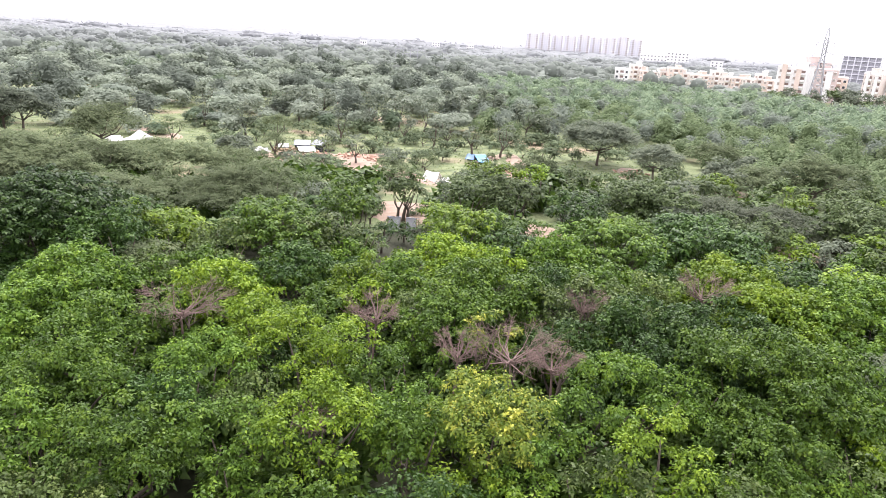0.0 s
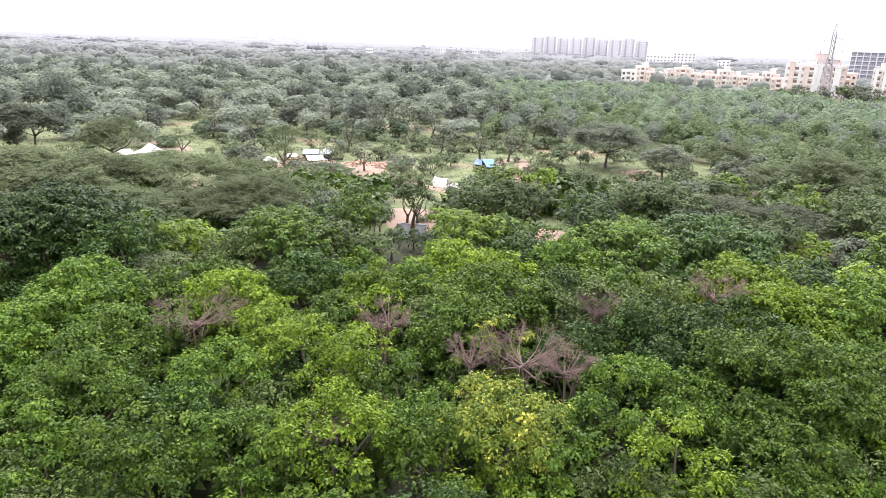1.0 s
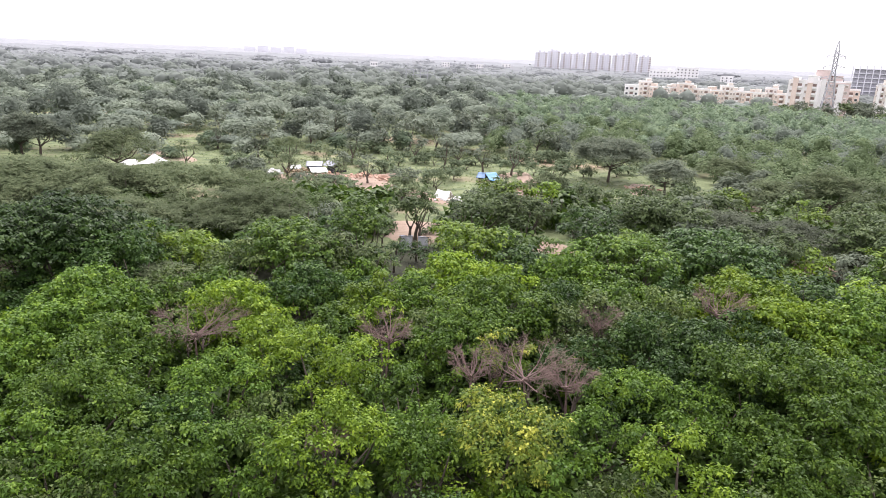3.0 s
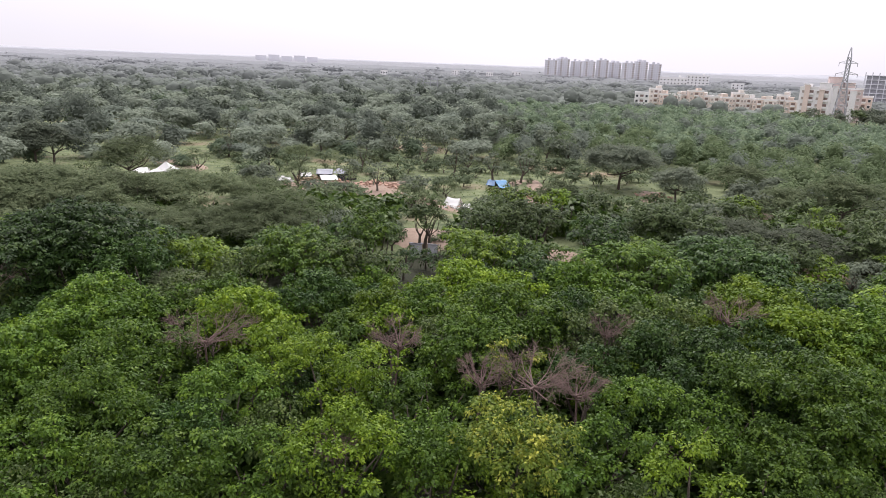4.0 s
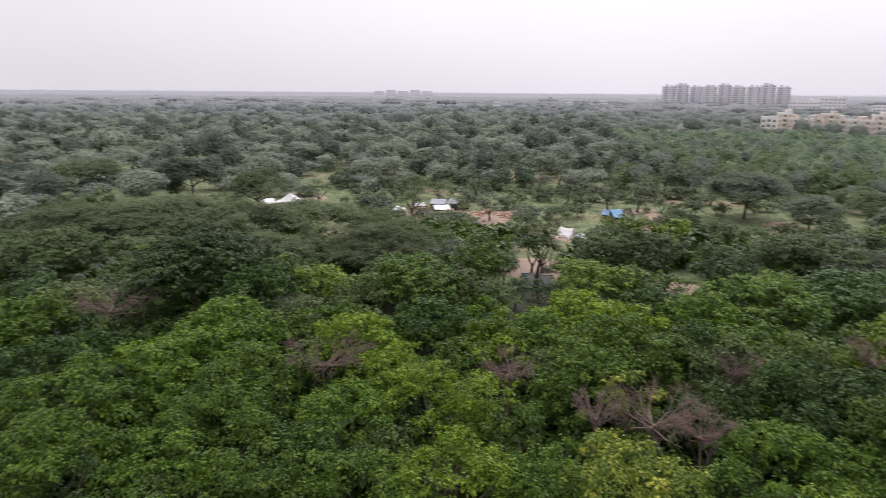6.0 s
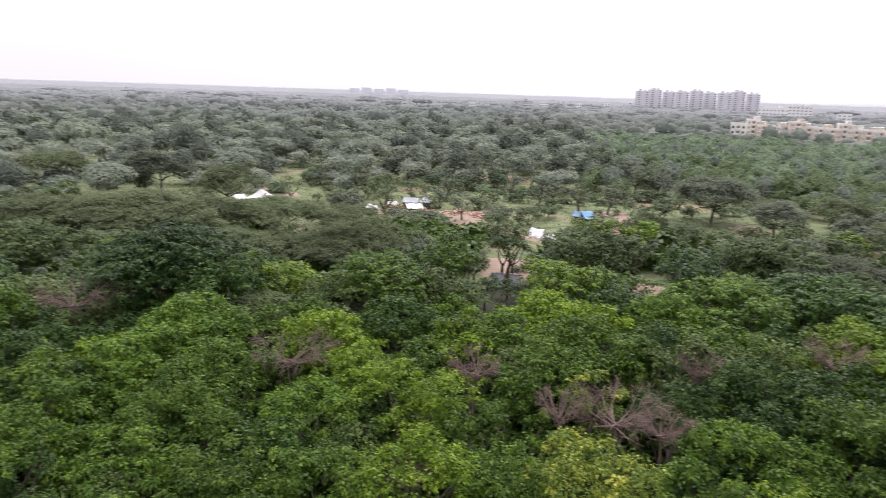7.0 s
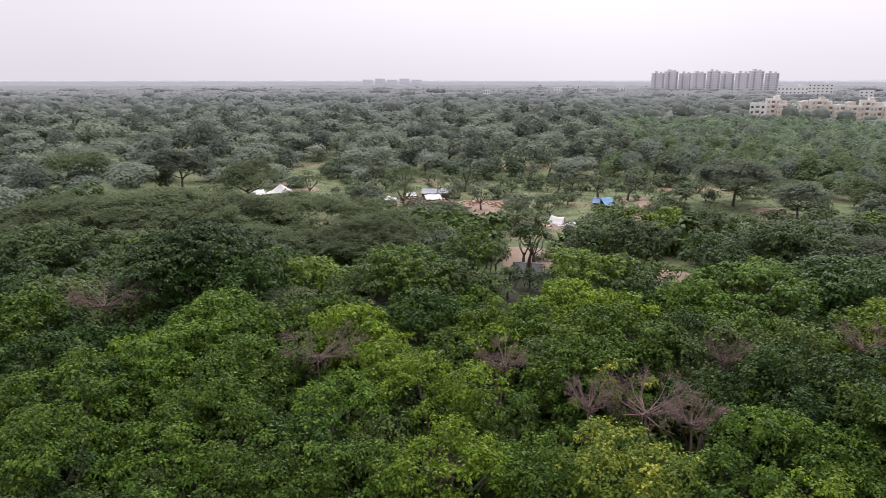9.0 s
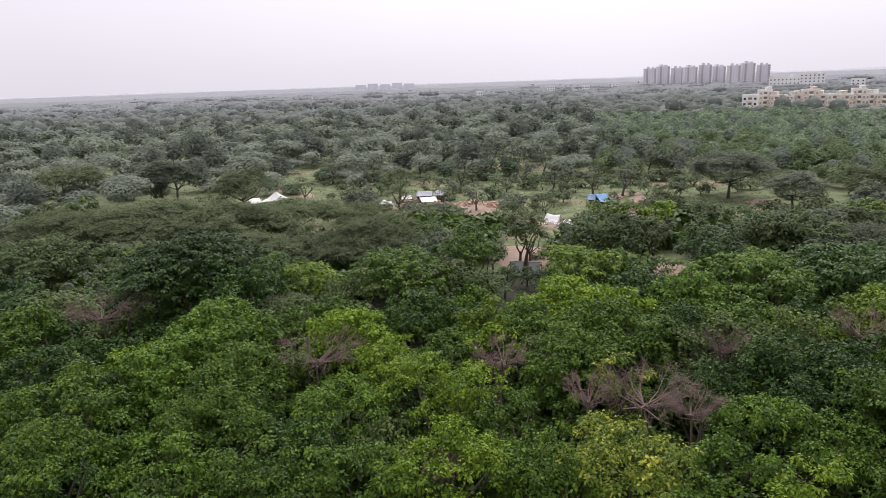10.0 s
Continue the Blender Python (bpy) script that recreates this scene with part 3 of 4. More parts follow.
dead_tree(19.8, 47.0, 1.4, 8.0)
dead_tree(1.1, 36.4, 0.9, 7.2)
dead_tree(-37.8, 46.5, 2.2, 7.5)
dead_tree(-5.9, 29.3, 0.8, 6.0)
dead_tree(10.2, 44.1, 1.0, 7.5)
plant("tall", -44.9, 147.5, 3.9, 9.0)
plant("tall", -10.4, 154.5, 2.4, 7.0)
plant("tall", -3.6, 145.8, 2.1, 8.0)
plant("tall", -0.6, 150.3, 2.3, 7.0)
plant("tall", 4.9, 143.6, 2.4, 8.0)
plant("tall", 10.8, 141.8, 2.4, 9.0)
plant("tall", -17.3, 124.5, 2.4, 6.5)
plant("tall", -24.4, 149.5, 2.2, 8.0)
plant("tall", -59.1, 161.6, 1.9, 8.0)
plant("tall", -68.8, 191.0, 3.4, 9.0)
plant("tall", -39.6, 176.7, 4.6, 9.0)
plant("tall", -35.6, 186.9, 4.4, 9.0)
plant("tall", -19.4, 169.6, 4.3, 10.0)
plant("tall", -13.7, 179.6, 3.8, 10.0)
plant("tall", 0.6, 194.2, 4.9, 10.0)
plant("tall", 10.5, 199.9, 5.9, 11.0)
plant("tall", -6.7, 174.3, 3.3, 9.0)
plant("tall", -45.0, 174.2, 3.1, 8.0)
plant("tall", -91.8, 190.4, 3.6, 9.0)
plant("tall", 19.8, 176.9, 4.5, 9.0)
plant("tall", 25.1, 171.8, 3.7, 8.0)
plant("shrub", 14.3, 158.8, 3.4, 2.6)
plant("shrub", 22.1, 162.8, 4.2, 2.6)
plant("shrub", 18.2, 119.9, 3.1, 3.0)
plant("shrub", -22.4, 117.6, 3.6, 2.6)
plant("shrub", 8.6, 120.6, 2.1, 3.0)
plant("shrub", 3.5, 153.5, 2.6, 2.0)
plant("shrub", -20.5, 167.6, 2.9, 3.0)
plant("shrub", -45.6, 135.0, 3.0, 2.5)
plant("shrub", -39.7, 114.1, 3.1, 2.5)
plant("shrub", 4.6, 109.5, 2.8, 4.0)
plant("shrub", 37.5, 149.8, 2.6, 2.0)
plant("shrub", -11.0, 98.1, 1.7, 3.0)

plant("thicket", -28.2, 117.0, 2.7, 3.2)
plant("thicket", -23.6, 117.4, 2.5, 2.9)
plant("thicket", -38.6, 121.6, 3.7, 4.6)
plant("acacia", -35.8, 138.5, 3.6, 6.6)
plant("thicket", -24.3, 136.6, 2.1, 4.8)
plant("thicket", -9.6, 116.2, 3.3, 4.8)
plant("shrub", -4.9, 125.2, 2.6, 3.6)
plant("thicket", 46.0, 112.5, 3.8, 7.0)
plant("thicket", 55.0, 122.0, 4.2, 6.5)
plant("olive", -9.6, 31.4, 2.4, 6.6)
plant("green", -8.6, 24.6, 2.2, 6.4)
plant("green", 4.4, 26.0, 2.4, 6.4)

plant("dark", -7.0, 72.4, 2.2, 3.4)
plant("dark", -2.2, 71.6, 2.0, 3.4)
plant("dark", -7.4, 79.4, 1.3, 2.2)
# dark bush added in place of a black shaded patch before the huts
plant("dark", -4.8, 77.2, 1.9, 2.3)
plant("dark", -2.4, 79.0, 1.2, 2.4)
plant("dark", -10.2, 37.6, 2.2, 5.4)
plant("dark", 2.4, 33.4, 1.9, 5.2)

# bushes dotted over the clearing
bush_rng = np.random.default_rng(3)
CAMP = ((-62.7, 134.5, 9), (-29, 137, 9), (-19, 129, 8), (-2.7, 115, 6), (5, 134, 6), (11, 124, 6), (35, 133, 8), (-61, 141, 8))
for _ in range(400):
    x, y, r, k = bush_rng.uniform(-78, 50), bush_rng.uniform(104, 166), bush_rng.uniform(0.7, 2.4), bush_rng.uniform()
    if any(abs(x - a * y / b) < c and y < b + 3 and y > b - 13 or math.hypot(x - a, y - b) < c for a, b, c in CAMP):
        continue
    if any(math.hypot(x - a, y - b) < 0.5 * (c + r) for a, b, c in PLANTED) or noise.noise(Vector((x * 0.05, y * 0.05, 8.0))) < -0.25:
        continue
    plant("shrub" if k < 0.6 else "acacia", round(x, 1), round(y, 1), round(r, 1), round(r * 1.2 + 0.4, 1))

# ---- the rest of the forest ----
def open_ground(x, y):
    """Where no tree of the close forest stands: the clearing, its paths and gaps, and a sight line to the huts."""
    if -75 < x < 50 and 104 < y < 168:
        return True
    if abs(x + 5.5) < 5 and 68 < y < 112:
        return True
    if 8 < x < 15.5 and 72 < y < 95:
        return True
    # strip kept clear to fit the camera's view of the huts
    if abs(x + 0.06 * y) < 3.5 and 52 < y < 72:
        return True
    return math.hypot(x - 42.5, y - 79) < 9


fill_rng = np.random.default_rng(7)
for gy in range(0, 26):
    for gx in range(-32, 33):
        x, y = gx * 4.6 + fill_rng.uniform(-1.5, 1.5), 18 + gy * 4.6 + fill_rng.uniform(-1.5, 1.5)
        far, az = math.hypot(x, y), math.degrees(math.atan2(x, y))
        pick, rr, hh = fill_rng.uniform(), fill_rng.uniform(2.2, 3.3), fill_rng.uniform(5.2, 7.2)
        if far > 132 or far < 19 or abs(az) > (60 if far < 62 else 49) or open_ground(x, y):
            continue
        if y > 84 and abs(x + 0.2 * y) < 9 and hh > 5.6:
            continue
        if any((x - a) ** 2 + (y - b) ** 2 < ((0.38 if far < 60 else 0.5) * (c + rr)) ** 2 for a, b, c in PLANTED):
            continue
        if x < -18 and y > 72 or x > 44 and y > 66 and pick < 0.4:
            if pick < 0.72:
                plant("acacia" if pick < 0.55 else "olive", round(x, 1), round(y, 1), round(rr * (0.8 + pick), 1), round(hh * (0.5 + 0.7 * (pick * 7 % 1)), 1))
        else:
            # left: dark kinds stand in for shade; past 78 m: tall for haze
            plant("tall" if far > 78 and pick < 0.35 else "dark" if x < -22 and y > 40 and pick < 0.6 else "green" if pick < 0.5 else "dark" if pick < 0.75 else "olive" if pick < 0.88 else "fresh", round(x, 1), round(y, 1), rr, hh)


def woodland(name, label, spots, material, seed, shape="dome", lean_cover=0.8):
    """Many far trees that nobody could count, in one mesh; spots: x, y, radius, height, leaf size."""
    rng = np.random.default_rng(seed)
    vs, ts, base = [], [], 0
    for x, y, r, h, size in spots:
        v, t = round_crown(rng, r, h * 0.1, h, size, 2 if math.hypot(x, y) < 260 else 1) if shape == "round" else round_crown(rng, r, h * 0.1, h, size, 1, 2.4, 0.66) if shape == "orchard" else round_crown(rng, r, h * 0.45, h, size, 1, 2.6, 0.66) if shape == "flat" else round_crown(rng, r, h * 0.1, h, size, 1, 0.55, 0.8) if shape == "far" else crown(rng, r, h * 0.25, h, size, shape, lean_cover, 0.5)
        vs.append(v + np.array([x, y, 0]))
        ts.append(t + base)
        base += len(v)
    ob = new(name, tri_mesh(name, np.concatenate(vs), np.concatenate(ts), material))
    return tagged(ob, label, "woodland", kind="stuff")


def spread(seed, r0, r1, a0, a1, gap, keep):
    """Jittered places in a fan of the plain; gap grows with the distance where it is a fraction."""
    rng = np.random.default_rng(seed)
    spots, r = [], r0
    while r < r1:
        g = gap if gap > 1 else gap * r
        n = int(math.radians(a1 - a0) * r / g)
        for i in range(n):
            a = math.radians(a0 + (a1 - a0) * (i + rng.uniform(0, 1)) / max(n, 1))
            q = r + rng.uniform(-0.45, 0.45) * g
            x, y = q * math.sin(a), q * math.cos(a)
            s = rng.uniform(0.8, 1.25)
            if keep(x, y, math.degrees(a), q, rng.uniform()):
                spots.append((x, y, q, g, s))
        r += g
    return spots


def in_estate(x, y):
    """The streets and plots of the housing on the right."""
    return x > 95 and 395 < y < 500 and x < 235 or x > 165 and y > 300 + 0.12 * (x - 165) and y < 455 - 0.25 * (x - 165)


def keep_plantation(x, y, a, q, u):
    return not open_ground(x, y) and not in_estate(x, y) and (y > 168 or x > 52) and q > 128 and u < 0.95


# farther plantation rows get the paler leaf, so haze sits in their colour
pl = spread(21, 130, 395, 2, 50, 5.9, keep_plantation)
for tone, r0, r1, label in (("orchard", 0, 215, "green rounded trees closing up to the plantation"), ("plantation", 215, 285, "dense even plantation of small rounded green trees"), ("plantation", 285, 400, "far rows of small rounded green plantation trees"), ("grove", 0, 400, "trees standing among the plantation, dulled for haze")):
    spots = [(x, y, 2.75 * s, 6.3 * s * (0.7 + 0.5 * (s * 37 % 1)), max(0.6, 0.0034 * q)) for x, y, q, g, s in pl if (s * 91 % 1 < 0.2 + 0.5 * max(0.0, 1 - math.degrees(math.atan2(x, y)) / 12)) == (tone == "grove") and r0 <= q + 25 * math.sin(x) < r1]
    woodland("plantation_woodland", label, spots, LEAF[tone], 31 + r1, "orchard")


def keep_scrub(x, y, a, q, u):
    n = noise.noise(Vector((x * 0.016, y * 0.016, 3.0)))
    if y < 166 and x > -42 or y < 142 and x > -80:
        return False
    if q < 250:
        return u < (0.66 if n < 0.16 else 0.32)
    return u < (0.95 if n < 0.12 else 0.4)


# scrub and grove tones put the plain's haze into the leaf colour
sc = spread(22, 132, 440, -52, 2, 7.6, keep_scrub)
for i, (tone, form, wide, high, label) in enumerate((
        ("scrub", "round", 3.9, 6.0, "scattered grey-green acacias and bushes on grass, paled for haze"), ("scrub", "flat", 4.6, 6.6, "flat-topped feathery acacias scattered over the plain"),
        ("grove", "round", 3.7, 8.6, "darker upright trees scattered over the plain"), ("grove", "flat", 4.2, 5.2, "low spreading grey-green thorn bushes on grass, paled for haze"),
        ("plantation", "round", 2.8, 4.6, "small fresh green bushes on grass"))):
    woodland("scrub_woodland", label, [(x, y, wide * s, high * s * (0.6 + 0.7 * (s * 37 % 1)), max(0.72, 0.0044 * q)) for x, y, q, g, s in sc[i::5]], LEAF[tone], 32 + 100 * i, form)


def canopy_sheet(name, label, r0, r1, step, material, rise=5.0):
    """The closed canopy of far woods: an unbroken sheet of crowns, domed and uneven, with holes for the housing."""
    rings = int(math.log(r1 / r0) / step) + 1
    across = int(math.radians(114) / step)
    v, f = [], []
    for i in range(rings + 1):
        q = r0 * math.exp(step * i)
        for j in range(across + 1):
            a = math.radians(-57) + step * j
            x, y = q * math.sin(a), q * math.cos(a)
            w = 9 + q * 0.011
            crowns = noise.voronoi(Vector((x / w, y / w, 0.5)))[0][0]
            low = noise.noise(Vector((x * 0.004, y * 0.004, 5.0)))
            z = rise + 5.0 * (0.5 - crowns) + 1.8 * low + 1.5 * noise.noise(Vector((x * 0.22, y * 0.22, 1.0))) + 0.0036 * max(0.0, q - 500)
            v.append((x, y, -1.5 if in_estate(x, y) or i == 0 else max(z, 0.6)))
    for i in range(rings):
        for j in range(across):
            k = i * (across + 1) + j
            f.append((k, k + 1, k + across + 2, k + across + 1))
    return tagged(new(name, mesh_of(name, v, f, material, True)), label, "woodland", kind="stuff")


# each band's leaf colour is paler than the last, in place of haze
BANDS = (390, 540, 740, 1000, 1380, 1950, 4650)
for i, (step, label) in enumerate(((0.0085, "woods closing off the plain, greyed for haze"), (0.008, "belt of woods behind the plain, greyed for haze"), (0.0072, "belt of woods farther off, greyed for haze"),
                                   (0.0072, "hazy belt of far grey woods"), (0.008, "woods near the horizon, toned dim grey for haze"), (0.0095, "woods along the misty horizon, toned pale for haze"))):
    canopy_sheet("far_canopy", label, BANDS[i] * 0.985, BANDS[i + 1], step, HAZED_WOODS[i], 3.4 if i == 0 else 4.6)
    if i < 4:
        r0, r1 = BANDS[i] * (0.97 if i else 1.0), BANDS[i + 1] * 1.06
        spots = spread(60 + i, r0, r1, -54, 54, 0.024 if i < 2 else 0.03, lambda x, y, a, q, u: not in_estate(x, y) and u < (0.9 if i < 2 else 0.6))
        woodland("far_woods", label, [(x, y, 0.52 * g * s, (7.2 + 0.0012 * q) * s ** 1.5 * (0.75 + 0.6 * (s * 53 % 1) ** 2), 0.0055 * q) for x, y, q, g, s in spots], HAZED_WOODS[i], 70 + i, "far")

# low growth under the trees, too dense to count
ur = np.random.default_rng(41)
low = []
for _ in range(1450):
    a, q = math.radians(ur.uniform(-58, 58)), math.sqrt(ur.uniform(17 ** 2, 108 ** 2))
    x, y = q * math.sin(a), q * math.cos(a)
    if not open_ground(x, y):
        low.append((x, y, ur.uniform(1.3, 2.3), ur.uniform(2.0, 4.6), max(0.56, 0.012 * q)))
for _ in range(330):
    a, q = math.radians(ur.uniform(-50, 50)), math.sqrt(ur.uniform(20 ** 2, 50 ** 2))
    low.append((q * math.sin(a), q * math.cos(a), ur.uniform(1.4, 2.1), ur.uniform(3.0, 5.0), 0.52))
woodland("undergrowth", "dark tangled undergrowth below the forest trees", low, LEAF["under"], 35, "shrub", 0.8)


# ---- buildings ----
def facade_window(parent, x, z, w, h, y, shared, glass):
    """A framed window on the front, with its dark pane set back in the frame."""
    key = (round(w, 2), round(h, 2))
    if key not in shared:
        v, f = [], []
        for x0, x1, z0, z1 in ((-w / 2 - 0.1, -w / 2, -h / 2, h / 2), (w / 2, w / 2 + 0.1, -h / 2, h / 2), (-w / 2 - 0.1, w / 2 + 0.1, h / 2, h / 2 + 0.25), (-w / 2 - 0.1, w / 2 + 0.1, -h / 2 - 0.12, -h / 2)):
            box(v, f, x0, x1, -0.22, 0.0, z0, z1)
        a = mesh_of("window", v, f, WHITEWALL)
        v, f = [], []
        box(v, f, -w / 2, w / 2, -0.05, -0.01, -h / 2, h / 2)
        shared[key] = (a, mesh_of("pane", v, f, glass))
    win = part("window", shared[key][0], parent)
    win.location = (x, y, z)
    part("pane", shared[key][1], win)
    return win


def apartment_block(x, y, yaw, w, d, floors, wall, label, name="apartment_block", bays=4, balcony=True, tank=True, steps=(), storey=3.2, category="building", windows=True, glass=PANE, bay_fronts=0):
    """A flat-roofed block: body, parapet, windows, balconies and roof tanks; its front looks along -y before turning."""
    ob = tagged(new(name), label, category, "housing blocks")
    ob.matrix_world = pose(x, y, 0, 0, 0, yaw)
    hgt = floors * storey
    v, f = [], []
    box(v, f, -w / 2, w / 2, 0, d, 0, hgt)
    part("wall", mesh_of("wall", v, f, wall), ob)
    v, f = [], []
    for a in ((-w / 2 - 0.12, w / 2 + 0.12, -0.12, 0.12), (-w / 2 - 0.12, w / 2 + 0.12, d - 0.12, d + 0.12), (-w / 2 - 0.12, -w / 2 + 0.12, 0.12, d - 0.12), (w / 2 - 0.12, w / 2 + 0.12, 0.12, d - 0.12)):
        box(v, f, *a, hgt, hgt + 0.9)
    part("parapet", mesh_of("parapet", v, f, WHITEWALL if wall is not PALEWALL else PALEWALL), ob)
    for s0, s1, up in steps:
        v, f = [], []
        box(v, f, s0, s1, 0.5, d - 0.5, hgt + 0.004, hgt + up)
        box(v, f, s0 - 0.15, s1 + 0.15, 0.35, d - 0.35, hgt + up, hgt + up + 0.3)
        part("stair_head", mesh_of("stair_head", v, f, wall), ob)
    if tank:
        v, f = [], []
        box(v, f, w * 0.18, w * 0.18 + 2.4, d * 0.4, d * 0.4 + 2.4, hgt + 0.004, hgt + 2.6)
        box(v, f, w * 0.18 - 0.2, w * 0.18 + 2.6, d * 0.4 - 0.2, d * 0.4 + 2.6, hgt + 2.6, hgt + 2.85)
        part("water_tank", mesh_of("water_tank", v, f, WHITEWALL), ob)
    # plain projecting bays added to break up the front
    for k in range(bay_fronts):
        cx = -w / 2 + w * (k + 0.5) / bay_fronts
        v, f = [], []
        top = hgt - storey * (k % 2) * 0.6 + 1.4
        box(v, f, cx - w * 0.17 / bay_fronts, cx + w * 0.17 / bay_fronts, -1.3, 0.0, 0.0, top)
        box(v, f, cx - w * 0.2 / bay_fronts, cx + w * 0.2 / bay_fronts, -1.5, 0.0, top, top + 0.25)
        part("projecting_bay", mesh_of("projecting_bay", v, f, WHITEWALL if wall is not WHITEWALL else PEACH), ob)
    if not windows:
        return ob
    shared = {}
    bay = w / bays
    for k in range(floors):
        for b in range(bays):
            bx, bz = -w / 2 + bay * (b + 0.5), k * storey + 1.6
            if balcony and b % (2 if bay_fronts else 3) == 1:
                if "b" not in shared:
                    v, f = [], []
                    box(v, f, -bay * 0.42, bay * 0.42, -1.1, 0, -1.55, -1.35)
                    box(v, f, -bay * 0.42, bay * 0.42, -1.1, -1.0, -1.35, -0.5)
                    box(v, f, -bay * 0.42, -bay * 0.42 + 0.1, -1.0, 0, -1.35, -0.5)
                    box(v, f, bay * 0.42 - 0.1, bay * 0.42, -1.0, 0, -1.35, -0.5)
                    v2, f2 = [], []
                    box(v2, f2, -bay * 0.36, bay * 0.36, -0.06, -0.005, -1.3, 0.9)
                    shared["b"] = (mesh_of("balcony", v, f, WHITEWALL), mesh_of("opening_panel", v2, f2, RECESS))
                bal = part("balcony", shared["b"][0], ob)
                bal.location = (bx, 0, bz)
                part("opening_panel", shared["b"][1], bal)
            else:
                facade_window(ob, bx, bz, min(1.5, bay * 0.45), 1.35, 0, shared, glass)
    return ob


def frame_building(x, y, yaw, w, d, floors, bays):
    """An unfinished concrete frame: slabs and columns round a solid core, darker in place of shaded open floors."""
    ob = tagged(new("unfinished_building"), "unfinished grey concrete frame building with open floors", "building", "unfinished buildings")
    ob.matrix_world = pose(x, y, 0, 0, 0, yaw)
    v, f = [], []
    box(v, f, -w / 2 + 1.5, w / 2 - 1.5, 1.5, d - 1.5, 0, floors * 3.4 - 0.3)
    part("core", mesh_of("core", v, f, HAZED_CONCRETE), ob)
    v, f = [], []
    box(v, f, -w / 2, w / 2, 0, d, -0.25, 0.25)
    slab = mesh_of("slab", v, f, PALEWALL)
    for k in range(1, floors + 1):
        part("slab", slab, ob).location = (0, 0, k * 3.4 - 0.25)
    v, f = [], []
    box(v, f, -0.35, 0.35, 0.02, 0.7, 0, floors * 3.4 + 2.2)
    col = mesh_of("column", v, f, PALEWALL)
    for b in range(bays + 1):
        part("column", col, ob).location = (-w / 2 + 0.4 + (w - 0.8) * b / bays, -0.1, 0)
    return ob


def place(az, far):
    return far * math.sin(radians(az)), far * math.cos(radians(az))


# low peach terraces behind the plantation
hr = np.random.default_rng(5)
for i in range(15):
    az = 14.6 + i * 0.76
    far = 485 - 1.5 * i + hr.uniform(-7, 7)
    apartment_block(*place(az, far), -az + hr.uniform(-10, 10), hr.uniform(6.5, 9.5), 9, 3 if i % 4 else 4, (CREAM, PEACH, CREAM)[i % 3], "cream and peach plastered terrace house with flat roof", "terrace_house", bays=3, tank=i % 3 == 0, steps=((-3.0, 0.0, 2.4),) if i % 2 else ((0.5, 3.0, 2.0),), storey=3.0, category="house", glass=WASHED_PANE)
apartment_block(*place(13.55, 470), -13, 9, 8, 3, WHITEWALL, "small white house with a flat roof among trees", "terrace_house", bays=3, tank=False, category="house")

# white and pink blocks by the pylon
apartment_block(*place(25.75, 440), -34, 15, 12, 5, WHITEWALL, "white and pink apartment block with balconies and stepped roof", bays=4, steps=((2.0, 7.0, 3.0), (-6.0, -3.0, 2.0)), storey=3.6, glass=WASHED_PANE, bay_fronts=2)
apartment_block(*place(27.6, 452), -22, 19, 12, 5, PINK, "dusty pink apartment block with stepped flat roof", bays=5, steps=((-8.0, -1.0, 6.4), (0.0, 5.0, 3.4)), storey=3.6, glass=WASHED_PANE, bay_fronts=2)
apartment_block(*place(28.9, 470), -30, 9, 10, 4, PEACH, "low peach apartment block with flat roof", bays=3, tank=False, storey=3.4)

# garden trees before the housing
for i in range(26):
    plant(("tall", "olive", "tall")[i % 3], *[round(c, 1) for c in place(24.0 + i * 0.66 + hr.uniform(-0.3, 0.3), hr.uniform(398, 425))], round(hr.uniform(3, 5), 1), round(hr.uniform(5, 9), 1))
for i in range(5):
    plant("tall", *[round(c, 1) for c in place(28.9 + i * 0.32, 428 - 5 * (i % 2))], round(hr.uniform(4, 5.5), 1), round(hr.uniform(8, 11), 1))

# long row of peach blocks on the right
for i in range(11):
    az = 30.9 + i * 1.4
    far = 462 - 3.0 * i + (4 if i % 2 else -4)
    apartment_block(*place(az, far), -az - 22 + hr.uniform(-6, 6), 9.2, 10, 5 - (i % 4 == 2), (CREAM, WHITEWALL, PEACH, CREAM, PINK)[i % 5], "five-storey peach apartment block with balconies and white roof rooms", bays=4, steps=((-4.2, -1.2, 3.2), (1.2, 3.8, 2.4)) if i % 2 else ((-1.6, 2.6, 3.3),), tank=i % 2 == 0, storey=3.4, glass=WASHED_PANE, bay_fronts=2)

# unfinished buildings behind them
frame_building(*place(30.0, 640), -32, 29, 16, 8, 6)
frame_building(*place(33.3, 655), -36, 36, 16, 9, 8)
frame_building(*place(35.9, 670), -38, 22, 16, 8, 4)

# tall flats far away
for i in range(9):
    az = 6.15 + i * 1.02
    apartment_block(*place(az, 1330 + 25 * (i % 3)), -az + 12 * (i % 2), 23, 16, 11 + (i * 7) % 3 % 2, PALEWALL, "far pale grey ten-storey block of flats", "flats_tower", bays=5, steps=((-6, -1, 4.0), (3, 7, 3.0)), tank=False, storey=3.3, glass=HAZED_PANE)
for i in range(5):
    az = -17.3 + i * 1.0
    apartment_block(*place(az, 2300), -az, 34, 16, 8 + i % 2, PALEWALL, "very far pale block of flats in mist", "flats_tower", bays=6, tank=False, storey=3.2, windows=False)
apartment_block(*place(15.8, 930), -15, 34, 18, 4, WHITEWALL, "long white industrial building with flat roof", "white_building", bays=8, balcony=False, storey=4.2)
apartment_block(*place(17.6, 900), -18, 26, 14, 6, WHITEWALL, "white office building with rows of windows", "white_building", bays=6, balcony=False, storey=3.4)
